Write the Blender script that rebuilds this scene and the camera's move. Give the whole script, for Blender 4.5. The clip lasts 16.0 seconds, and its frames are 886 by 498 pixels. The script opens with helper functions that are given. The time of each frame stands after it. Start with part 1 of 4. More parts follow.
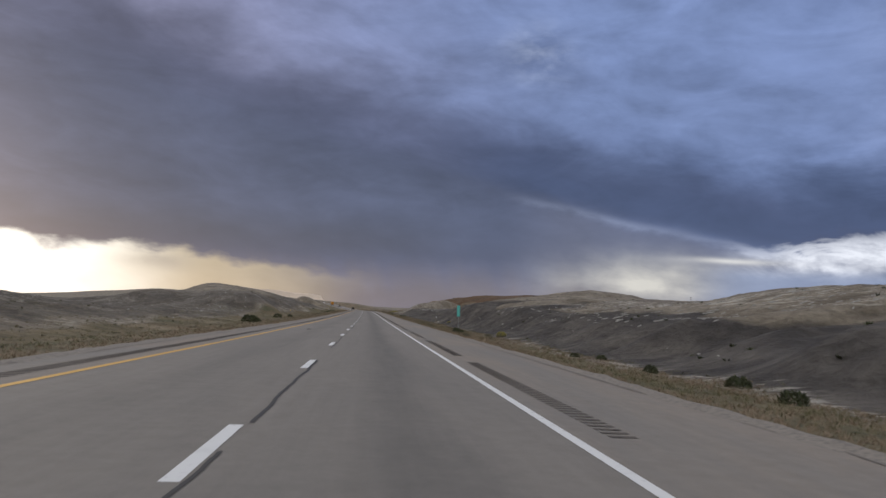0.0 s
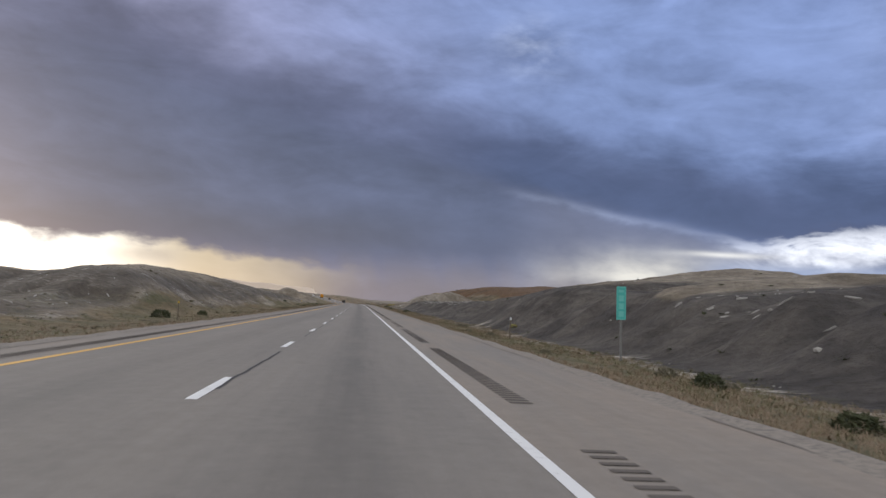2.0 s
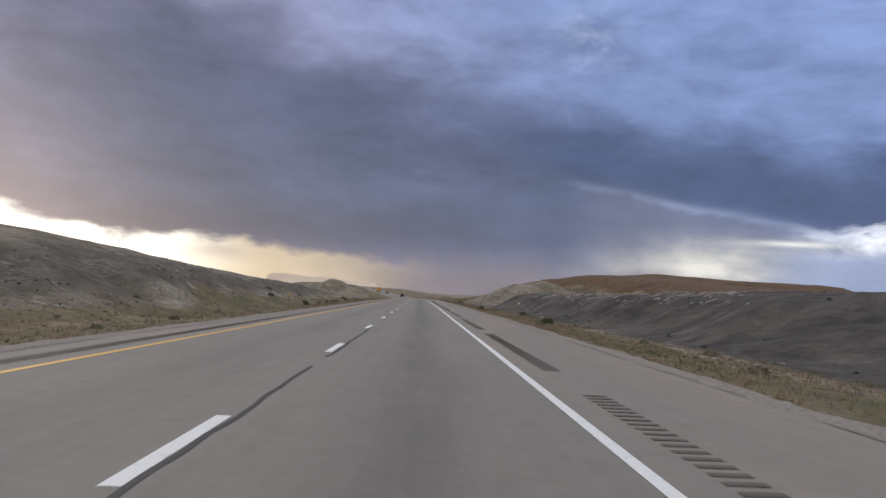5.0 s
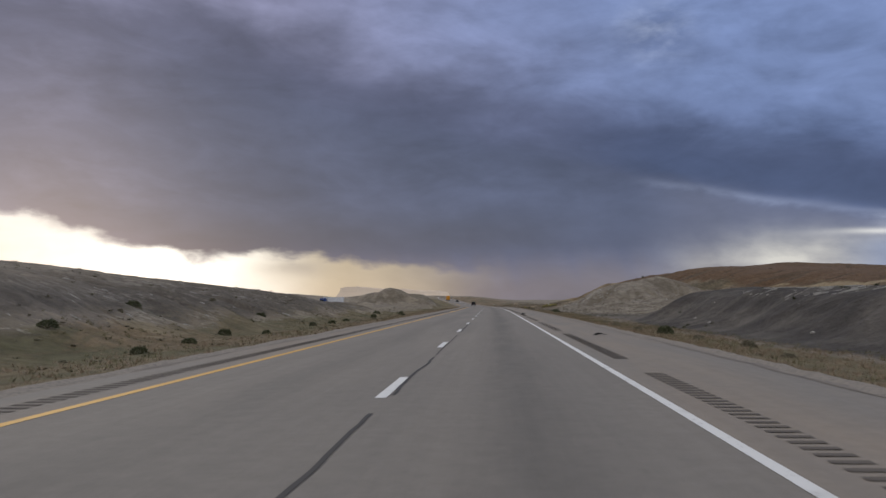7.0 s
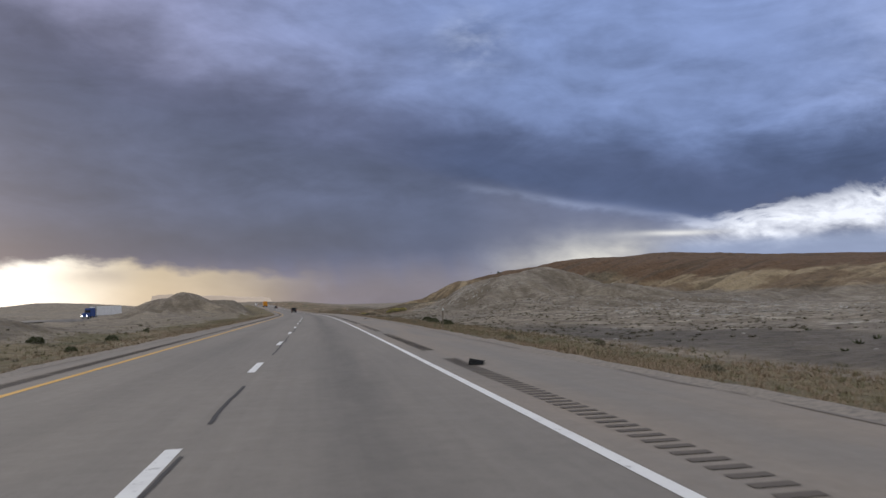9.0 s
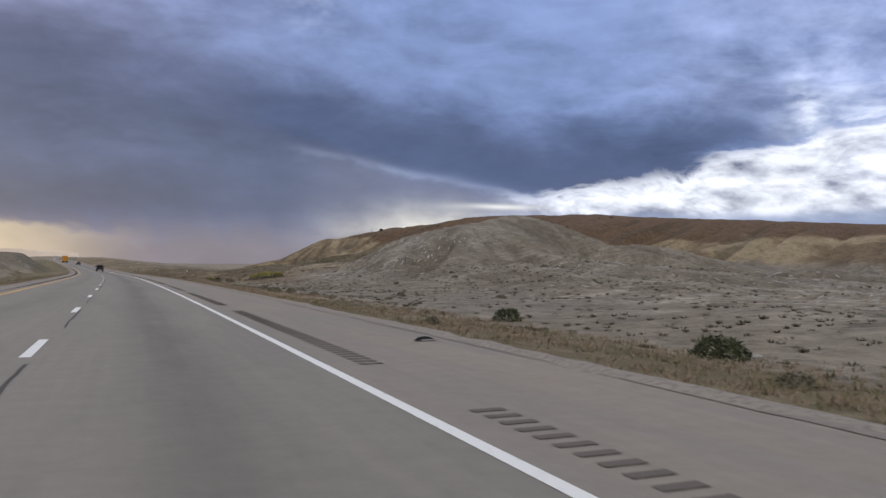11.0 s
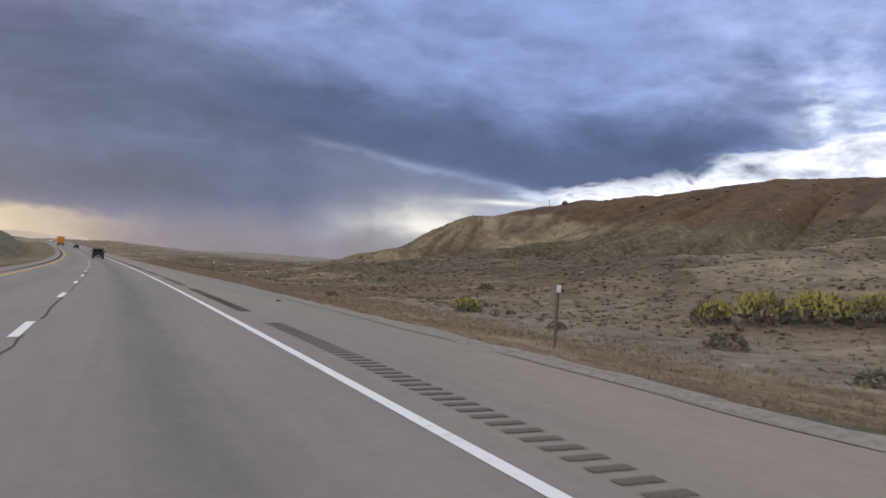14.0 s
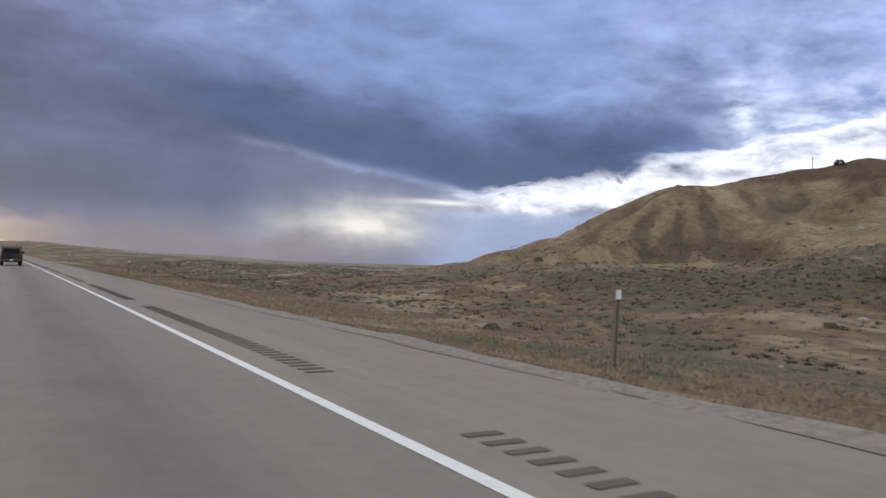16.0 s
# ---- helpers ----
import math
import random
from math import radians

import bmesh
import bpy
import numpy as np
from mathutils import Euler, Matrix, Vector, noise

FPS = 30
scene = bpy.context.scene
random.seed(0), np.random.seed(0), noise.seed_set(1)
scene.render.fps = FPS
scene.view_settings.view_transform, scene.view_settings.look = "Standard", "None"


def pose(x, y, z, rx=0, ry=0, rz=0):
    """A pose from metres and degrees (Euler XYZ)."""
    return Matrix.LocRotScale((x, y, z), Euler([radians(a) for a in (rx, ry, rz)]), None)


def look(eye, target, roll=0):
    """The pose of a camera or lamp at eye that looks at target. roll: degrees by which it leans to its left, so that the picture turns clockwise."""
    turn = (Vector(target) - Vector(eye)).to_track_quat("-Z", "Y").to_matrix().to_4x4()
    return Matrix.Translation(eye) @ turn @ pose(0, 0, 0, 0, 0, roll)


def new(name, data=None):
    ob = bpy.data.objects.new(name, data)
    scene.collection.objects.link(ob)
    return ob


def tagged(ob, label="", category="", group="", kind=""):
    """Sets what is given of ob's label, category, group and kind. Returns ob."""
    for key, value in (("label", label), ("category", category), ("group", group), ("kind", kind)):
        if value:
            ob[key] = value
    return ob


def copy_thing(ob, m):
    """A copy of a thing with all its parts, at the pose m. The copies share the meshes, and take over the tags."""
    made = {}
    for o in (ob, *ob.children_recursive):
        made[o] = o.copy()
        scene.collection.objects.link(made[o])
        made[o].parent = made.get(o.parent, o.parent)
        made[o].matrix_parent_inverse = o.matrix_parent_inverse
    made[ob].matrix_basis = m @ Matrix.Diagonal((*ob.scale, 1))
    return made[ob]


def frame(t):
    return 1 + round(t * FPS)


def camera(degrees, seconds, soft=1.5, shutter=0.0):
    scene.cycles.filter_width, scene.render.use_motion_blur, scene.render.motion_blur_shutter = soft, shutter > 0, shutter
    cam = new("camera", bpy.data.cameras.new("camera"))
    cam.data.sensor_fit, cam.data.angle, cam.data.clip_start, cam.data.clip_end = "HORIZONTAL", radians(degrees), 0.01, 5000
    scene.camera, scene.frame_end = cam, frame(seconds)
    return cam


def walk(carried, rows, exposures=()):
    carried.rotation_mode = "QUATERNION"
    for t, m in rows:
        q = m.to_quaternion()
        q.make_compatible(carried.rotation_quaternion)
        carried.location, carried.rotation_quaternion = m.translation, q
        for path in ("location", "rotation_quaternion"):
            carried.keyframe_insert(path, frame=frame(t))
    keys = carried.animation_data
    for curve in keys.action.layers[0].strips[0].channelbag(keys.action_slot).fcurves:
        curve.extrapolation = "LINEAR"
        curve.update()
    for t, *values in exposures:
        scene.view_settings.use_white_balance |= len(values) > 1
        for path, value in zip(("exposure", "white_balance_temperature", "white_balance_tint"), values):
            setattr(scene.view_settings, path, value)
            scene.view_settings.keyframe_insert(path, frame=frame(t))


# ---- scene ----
cam = camera(59.0, 16.0, 1.5, 0.05)
walk(cam, [
    (0.0, pose(1.418, -0.10, 1.316, 94.11, -2.80, -5.46)),
    (0.5, pose(1.755, 16.88, 1.093, 93.74, -3.66, -6.98)),
    (1.0, pose(2.026, 33.76, 0.881, 93.02, -3.36, -7.92)),
    (1.5, pose(2.221, 50.22, 0.688, 93.35, -2.63, -7.62)),
    (2.0, pose(2.269, 66.61, 0.509, 93.66, -2.81, -5.92)),
    (2.5, pose(2.216, 82.90, 0.345, 93.24, -2.23, -5.91)),
    (3.0, pose(2.182, 99.75, 0.187, 93.21, -1.84, -6.20)),
    (5.5, pose(2.008, 182.93, -0.471, 92.93, -0.80, 0.81)),
    (6.0, pose(1.849, 199.48, -0.586, 93.98, 1.40, 2.85)),
    (6.5, pose(1.691, 215.52, -0.697, 94.04, 1.22, 4.00)),
    (7.0, pose(1.497, 231.68, -0.807, 93.45, 0.44, 3.95)),
    (7.5, pose(1.300, 248.01, -0.921, 93.57, -0.06, 4.24)),
    (8.0, pose(1.148, 264.28, -1.035, 92.72, -1.07, 1.60)),
    (8.5, pose(1.052, 280.45, -1.151, 91.87, -0.66, -4.00)),
    (9.0, pose(0.989, 296.65, -1.269, 93.50, 1.80, -8.78)),
    (9.5, pose(0.918, 312.81, -1.390, 93.32, 2.17, -13.14)),
    (10.0, pose(0.798, 328.62, -1.510, 92.40, 0.93, -17.64)),
    (12.5, pose(-0.535, 406.73, -2.197, 89.96, -0.91, -22.26)),
    (13.0, pose(-0.880, 422.35, -2.363, 89.91, -0.89, -21.37)),
    (13.5, pose(-1.281, 438.01, -2.536, 90.68, -1.03, -21.34)),
    (14.0, pose(-1.717, 453.66, -2.717, 90.47, -2.05, -20.73)),
    (14.5, pose(-2.170, 469.28, -2.903, 90.87, -1.30, -22.45)),
    (15.0, pose(-2.786, 484.89, -3.093, 91.38, -0.74, -24.72)),
    (15.5, pose(-3.609, 500.49, -3.288, 91.98, -0.69, -24.52)),
    (16.0, pose(-4.540, 516.08, -3.485, 90.58, -1.53, -25.52)),
], [(0, -0.1, 6150, 10), (1.5, 0.15, 6150, 10), (3, 0.25, 6150, 10), (5.5, 0.2, 6150, 10), (6, -0.12, 6150, 10), (7, -0.12, 6150, 10), (8.5, -0.1, 6150, 10), (9, 0.06, 6150, 10), (10, 0.16, 6150, 10), (12.5, 0.35, 6150, 10), (16, 0.34, 6150, 10)])

# ---- world: storm sky, sun low behind the clouds ----
class Sock:
    """A value in a node tree; arithmetic on it adds math nodes."""
    def __init__(self, tree, out):
        self.tree, self.out = tree, out

    def op(self, kind, *others, clamp=False):
        n = self.tree.nodes.new("ShaderNodeMath")
        n.operation, n.use_clamp = kind, clamp
        for i, v in enumerate((self, *others)):
            if isinstance(v, Sock):
                self.tree.links.new(v.out, n.inputs[i])
            else:
                n.inputs[i].default_value = v
        return Sock(self.tree, n.outputs[0])

    def __add__(self, v): return self.op("ADD", v)
    def __radd__(self, v): return self.op("ADD", v)
    def __sub__(self, v): return self.op("SUBTRACT", v)
    def __rsub__(self, v): return (self * -1.0) + v
    def __mul__(self, v): return self.op("MULTIPLY", v)
    def __rmul__(self, v): return self.op("MULTIPLY", v)
    def __truediv__(self, v): return self.op("DIVIDE", v)
    def max(self, v): return self.op("MAXIMUM", v)
    def min(self, v): return self.op("MINIMUM", v)
    def sat(self): return self.op("ADD", 0.0, clamp=True)

    def ss(self, a, b):
        n = self.tree.nodes.new("ShaderNodeMapRange")
        n.interpolation_type = "SMOOTHSTEP"
        self.tree.links.new(self.out, n.inputs[0])
        lo, hi, flip = (a, b, False) if a < b else (b, a, True)
        n.inputs[1].default_value, n.inputs[2].default_value = lo, hi
        n.inputs[3].default_value, n.inputs[4].default_value = (1.0, 0.0) if flip else (0.0, 1.0)
        return Sock(self.tree, n.outputs[0])

    def bell(self, mid, width):
        d = (self - mid) * (1.0 / width)
        return (d * d * -1.0).op("EXPONENT")


def feed(tree, socket, v):
    if isinstance(v, Sock):
        tree.links.new(v.out, socket)
    elif isinstance(v, (tuple, list)):
        socket.default_value = (*v, 1.0)[:len(socket.default_value)]
    else:
        socket.default_value = v


def blend(tree, fac, a, b, kind="MIX"):
    n = tree.nodes.new("ShaderNodeMix")
    n.data_type, n.blend_type = "RGBA", kind
    feed(tree, n.inputs[0], fac), feed(tree, n.inputs[6], a), feed(tree, n.inputs[7], b)
    return Sock(tree, n.outputs[2])


def vec(tree, x, y, z):
    n = tree.nodes.new("ShaderNodeCombineXYZ")
    for i, v in enumerate((x, y, z)):
        feed(tree, n.inputs[i], v)
    return Sock(tree, n.outputs[0])


def noise_of(tree, vector, scale=1.0, detail=4.0, rough=0.55, warp=0.0):
    n = tree.nodes.new("ShaderNodeTexNoise")
    if vector is not None:
        tree.links.new(vector.out, n.inputs["Vector"])
    n.inputs["Scale"].default_value, n.inputs["Detail"].default_value = scale, detail
    n.inputs["Roughness"].default_value, n.inputs["Distortion"].default_value = rough, warp
    return Sock(tree, n.outputs["Fac"])


def split(tree, vector):
    n = tree.nodes.new("ShaderNodeSeparateXYZ")
    tree.links.new(vector.out, n.inputs[0])
    return [Sock(tree, o) for o in n.outputs]


def storm_sky():
    world = bpy.data.worlds.new("world")
    scene.world = world
    world.use_nodes = True
    t = world.node_tree
    t.nodes.clear()
    way = t.nodes.new("ShaderNodeTexCoord")
    x, y, z = split(t, Sock(t, way.outputs["Generated"]))
    az = x.op("ARCTAN2", y) * 57.29578
    el = z.op("ARCSINE") * 57.29578
    big = noise_of(t, vec(t, az * 0.045, el * 0.11, 1.7), 1.0, 3.0, 0.5) - 0.5
    mid = noise_of(t, vec(t, az * 0.11 + el * 0.03, el * 0.26, 4.1), 1.0, 4.0, 0.52, 0.25) - 0.5
    fine = noise_of(t, vec(t, az * 0.34 + el * 0.1, el * 0.7, 9.3), 1.0, 5.0, 0.55, 0.15) - 0.5
    rain = noise_of(t, vec(t, az * 0.35 + el * 0.10, el * 0.03, 2.2), 1.0, 2.0, 0.5) - 0.5
    elw = el + big * 3.0 + mid * 2.0
    azw = az + big * 12.0
    # body of the cloud: mauve grey towards the sun, blue away from it; lighter above
    c = blend(t, azw.ss(-16, 34), (0.148, 0.150, 0.218), (0.138, 0.187, 0.335))
    top = blend(t, azw.ss(-24, 18), (0.30, 0.29, 0.405), (0.235, 0.30, 0.50))
    arc = el - (12.6 - az * 0.2) + mid * 3.4 + big * 3.0
    c = blend(t, (arc.ss(0.5, 6.5) * 0.95 + mid * 0.9 + fine * 0.5).sat(), c, top)
    # dense haze of rain below the arc, and the dark arc itself
    core = (el + mid * 1.5).ss(1.0, 4.0) * arc.ss(1.5, -2.5) * az.ss(-33, -19) * az.ss(21, 9)
    c = blend(t, core * 0.88, c, (0.097, 0.112, 0.176))
    base = (el + mid * 1.4).bell(4.6, 1.5) * az.ss(-27, -20) * az.ss(9, -2)
    c = blend(t, base * 0.45, c, (0.075, 0.078, 0.108))
    band = arc.bell(0.0, 2.3) * (az.ss(-32, -14) * 0.45 + az.ss(0, 14) * 0.45) * az.ss(60, 34)
    c = blend(t, band.sat(), c, (0.070, 0.080, 0.140))
    # dark shelf, whose lower rim falls to the right and climbs again beyond the gap
    curl = noise_of(t, vec(t, az * 0.16 + el * 0.06, el * 0.42, 15.2), 1.0, 6.0, 0.6, 0.9) - 0.5
    billow = noise_of(t, vec(t, az * 0.075 + el * 0.05, el * 0.19 - az * 0.03, 21.3), 1.0, 7.0, 0.58, 0.7) - 0.5
    lid = 4.75 + (az - 28.0).max(0.0) * 0.13 + az.ss(38.0, 41.5) * 1.1 + (az - 43.0).max(0.0) * 0.07
    rim = (10.5 - az * 0.205).max(lid)
    rim = rim - mid * 1.1 - fine * 0.9 - big * 0.6 - (curl * 3.6 + fine * 1.2) * az.ss(24, 31)
    over = el - rim
    shelf = over.ss(-0.25, 0.9) * (over + big * 3.0 + mid * 2.0 + billow * 4.0).ss(6.8, 1.5) * az.ss(3, 13) * az.ss(56, 40)
    c = blend(t, shelf * 0.82, c, (0.074, 0.098, 0.182))
    below = (el - rim).ss(0.3, -1.0) * az.ss(9, 15)
    c = blend(t, below * 0.75, c, (0.165, 0.175, 0.245))
    hem = (el - rim).bell(-0.30, 0.30) * az.ss(9, 14) * az.ss(31, 27)
    c = blend(t, hem * (0.34 + mid * 0.8 + fine * 0.8).sat(), c, (0.38, 0.42, 0.56))
    # rain veils near the horizon
    veil = (el + rain * 2.4 + mid).ss(3.6, 0.2) * az.ss(-16, -5) * az.ss(30, 12)
    c = blend(t, veil * 0.7, c, (0.25, 0.215, 0.205))
    pale = az.bell(20.4, 5.2) * (el + mid * 1.8).bell(2.3, 1.6) + az.bell(15.0, 3.0) * el.bell(2.2, 1.3) * 0.15
    c = blend(t, (pale * (0.85 + rain * 0.5 + fine * 1.2 + mid)).sat(), c, (0.74, 0.69, 0.59))
    # clear gap under the cloud on the sunward side
    edge = 3.45 + ((az + 22.0) * -1.0).max(0.0) * 0.21 - (az + 22.0).max(0.0) * 0.06
    lit = (el + mid * 2.0 + fine * 2.0 + rain * 0.9 - edge + 0.3).ss(0.45, -0.5) * azw.ss(1, -12) * az.ss(-75, -50)
    glow = blend(t, azw.ss(-10, -21), (0.62, 0.50, 0.34), (1.45, 1.34, 1.12))
    scud = (el + mid).bell(2.0, 0.5) * az.bell(-14.5, 2.6) * (0.8 + fine * 2.5).sat()
    glow = blend(t, scud * 0.6, glow, (0.42, 0.37, 0.32))
    c = blend(t, lit, c, glow)
    blush = az.ss(-18, -36) * elw.ss(15, 4) * az.ss(-90, -60)
    c = blend(t, blush * 0.36, c, (0.345, 0.315, 0.40))
    # broken bright cloud on the far side
    gap = (el - rim).ss(0.35, -0.45) * (el + fine * 2.0 + mid).ss(2.4, 3.9) * az.ss(24, 30) * az.ss(100, 70)
    breaks = (0.80 + fine * 2.2 + curl * 2.4 + mid * 1.2 - (el - 5.2).bell(-1.4, 0.8) * 0.35).sat()
    c = blend(t, gap * breaks, c, (0.93, 0.92, 0.92))
    high_gap = az.ss(42, 50) * (el - rim).ss(-0.5, 1.0) * el.ss(16, 9) * (curl * 2.6 + fine * 2.0 + mid * 1.5 + 0.12).sat()
    c = blend(t, (high_gap * 0.85).sat(), c, (0.86, 0.88, 0.95))
    under = (el + mid * 0.8).ss(3.9, 2.8) * az.ss(22, 27) * 0.8
    c = blend(t, under, c, (0.34, 0.39, 0.52))
    stripe = (el + mid * 0.5).bell(4.0, 0.2) * az.bell(25.5, 2.8)
    c = blend(t, (stripe * 0.75).sat(), c, (0.92, 0.87, 0.77))
    wisp = az.ss(30, 50) * el.ss(8.5, 13) * (0.50 + mid * 1.3 + fine * 1.2).sat()
    c = blend(t, (wisp * 0.8).sat(), c, (0.52, 0.58, 0.80))
    spot = (az + el * 0.35).bell(50.0, 0.9) * el.bell(10.3, 1.5) * (0.5 + fine * 3.0).sat()
    spot = spot + az.bell(11.6, 2.2) * el.bell(18.3, 1.8) * (0.10 + fine * 0.9).sat()
    c = blend(t, spot.sat(), c, (0.92, 0.95, 1.0))
    tone = 1.0 + fine * 0.24 + mid * 0.34 + (curl * 0.50 + billow * 0.75) * el.ss(3.5, 8) + rain * 0.16 * el.ss(14, 5) * az.ss(8, -4)
    c = blend(t, 1.0, c, vec(t, tone * 0.985, tone, tone * 1.05), "MULTIPLY")
    # thinner, lighter cloud overhead and behind
    high = blend(t, (0.5 + mid * 1.2).sat(), (0.84, 0.80, 0.76), (0.66, 0.65, 0.66))
    c = blend(t, el.ss(24, 55).max(az.op("ABSOLUTE").ss(75, 130) * el.ss(0, 8)), c, high)
    sky = t.nodes.new("ShaderNodeTexSky")
    sky.sky_type, sky.sun_disc = "NISHITA", False
    sky.sun_elevation, sky.sun_rotation = radians(8), radians(-32)
    clear = blend(t, 1.0, Sock(t, sky.outputs[0]), (0.08, 0.08, 0.08), "MULTIPLY")
    c = blend(t, 0.94, clear, c)
    bg, out = t.nodes.new("ShaderNodeBackground"), t.nodes.new("ShaderNodeOutputWorld")
    t.links.new(c.out, bg.inputs[0])
    bg.inputs[1].default_value = 1.0
    t.links.new(bg.outputs[0], out.inputs[0])


storm_sky()
sun = new("sun", bpy.data.lights.new("sun", "SUN"))
sun.data.energy, sun.data.angle, sun.data.color = 0.5, radians(14), (1.0, 0.90, 0.76)
sun.matrix_world = look((-53, 85, 26), (0, 0, 0))

# ---- materials ----
def matter(name, rough=0.9):
    m = bpy.data.materials.new(name)
    m.use_nodes = True
    t = m.node_tree
    b = t.nodes["Principled BSDF"]
    b.inputs["Roughness"].default_value = rough
    b.inputs["Specular IOR Level"].default_value = 0.25
    where = t.nodes.new("ShaderNodeTexCoord")
    return m, t, b, Sock(t, where.outputs["Object"])


def relief(t, b, height, strength=0.5, distance=0.05):
    n = t.nodes.new("ShaderNodeBump")
    n.inputs["Strength"].default_value, n.inputs["Distance"].default_value = strength, distance
    t.links.new(height.out, n.inputs["Height"])
    t.links.new(n.outputs[0], b.inputs["Normal"])


def plain(name, colour, rough=0.6, metal=0.0, dirt=0.25, scale=3.0):
    m, t, b, p = matter(name, rough)
    n = noise_of(t, p, scale, 6.0, 0.6)
    c = blend(t, n.ss(0.35, 0.75) * dirt, colour, tuple(0.35 * v + 0.06 for v in colour))
    t.links.new(c.out, b.inputs["Base Color"])
    b.inputs["Metallic"].default_value = metal
    (n * 0.25 + (rough - 0.1)).tree.links.new((n * 0.25 + (rough - 0.1)).out, b.inputs["Roughness"])
    return m


def attribute(t, name):
    n = t.nodes.new("ShaderNodeAttribute")
    n.attribute_name = name
    return Sock(t, n.outputs["Fac"])


def asphalt_matter(name, tone, warm):
    m, t, b, p = matter(name, 0.85)
    d, s = attribute(t, "across"), attribute(t, "along")
    grit = noise_of(t, p, 60.0, 4.0, 0.7)
    blot = noise_of(t, vec(t, d * 0.5, s * 0.06, 0.0), 1.0, 5.0, 0.6, 0.5)
    patch = noise_of(t, vec(t, d * 1.3, s * 0.35, 3.0), 1.0, 6.0, 0.65)
    base = blend(t, blot.ss(0.3, 0.75), tuple(tone * v for v in (0.98, 0.92, 0.86)), tuple(tone * 1.1 * v for v in warm))
    base = blend(t, grit.ss(0.55, 0.75) * 0.35, base, (tone * 1.5, tone * 1.44, tone * 1.36))
    base = blend(t, grit.ss(0.45, 0.25) * 0.4, base, (tone * 0.55,) * 3)
    drip = (d + blot * 0.5).bell(2.2, 0.55) + (d + blot * 0.5).bell(-1.6, 0.5) * 0.45
    base = blend(t, (drip * (patch * 0.9 + 0.05)).sat() * 0.85, base, (tone * 0.45, tone * 0.44, tone * 0.43))
    base = blend(t, patch.ss(0.66, 0.8) * 0.3, base, (tone * 0.6,) * 3)
    mottle = noise_of(t, p, 3.2, 6.0, 0.75)
    scar = noise_of(t, vec(t, d * 6.0, s * 0.12, 7.0), 1.0, 4.0, 0.6)
    shade = 1.0 + (mottle - 0.5) * 0.42 + (scar - 0.5) * 0.22
    base = blend(t, 1.0, base, vec(t, shade * 1.02, shade, shade * 0.955), "MULTIPLY")
    t.links.new(base.out, b.inputs["Base Color"])
    relief(t, b, grit + mottle * 0.5, 0.4, 0.012)
    return m


def paint_matter(name, colour):
    m, t, b, p = matter(name, 0.7)
    worn = noise_of(t, p, 9.0, 8.0, 0.72)
    scuff = noise_of(t, p, 1.3, 4.0, 0.6)
    c = blend(t, (worn.ss(0.56, 0.70) * 0.5 + scuff.ss(0.55, 0.8) * 0.25).sat(), colour, (0.21, 0.20, 0.19))
    t.links.new(c.out, b.inputs["Base Color"])
    return m


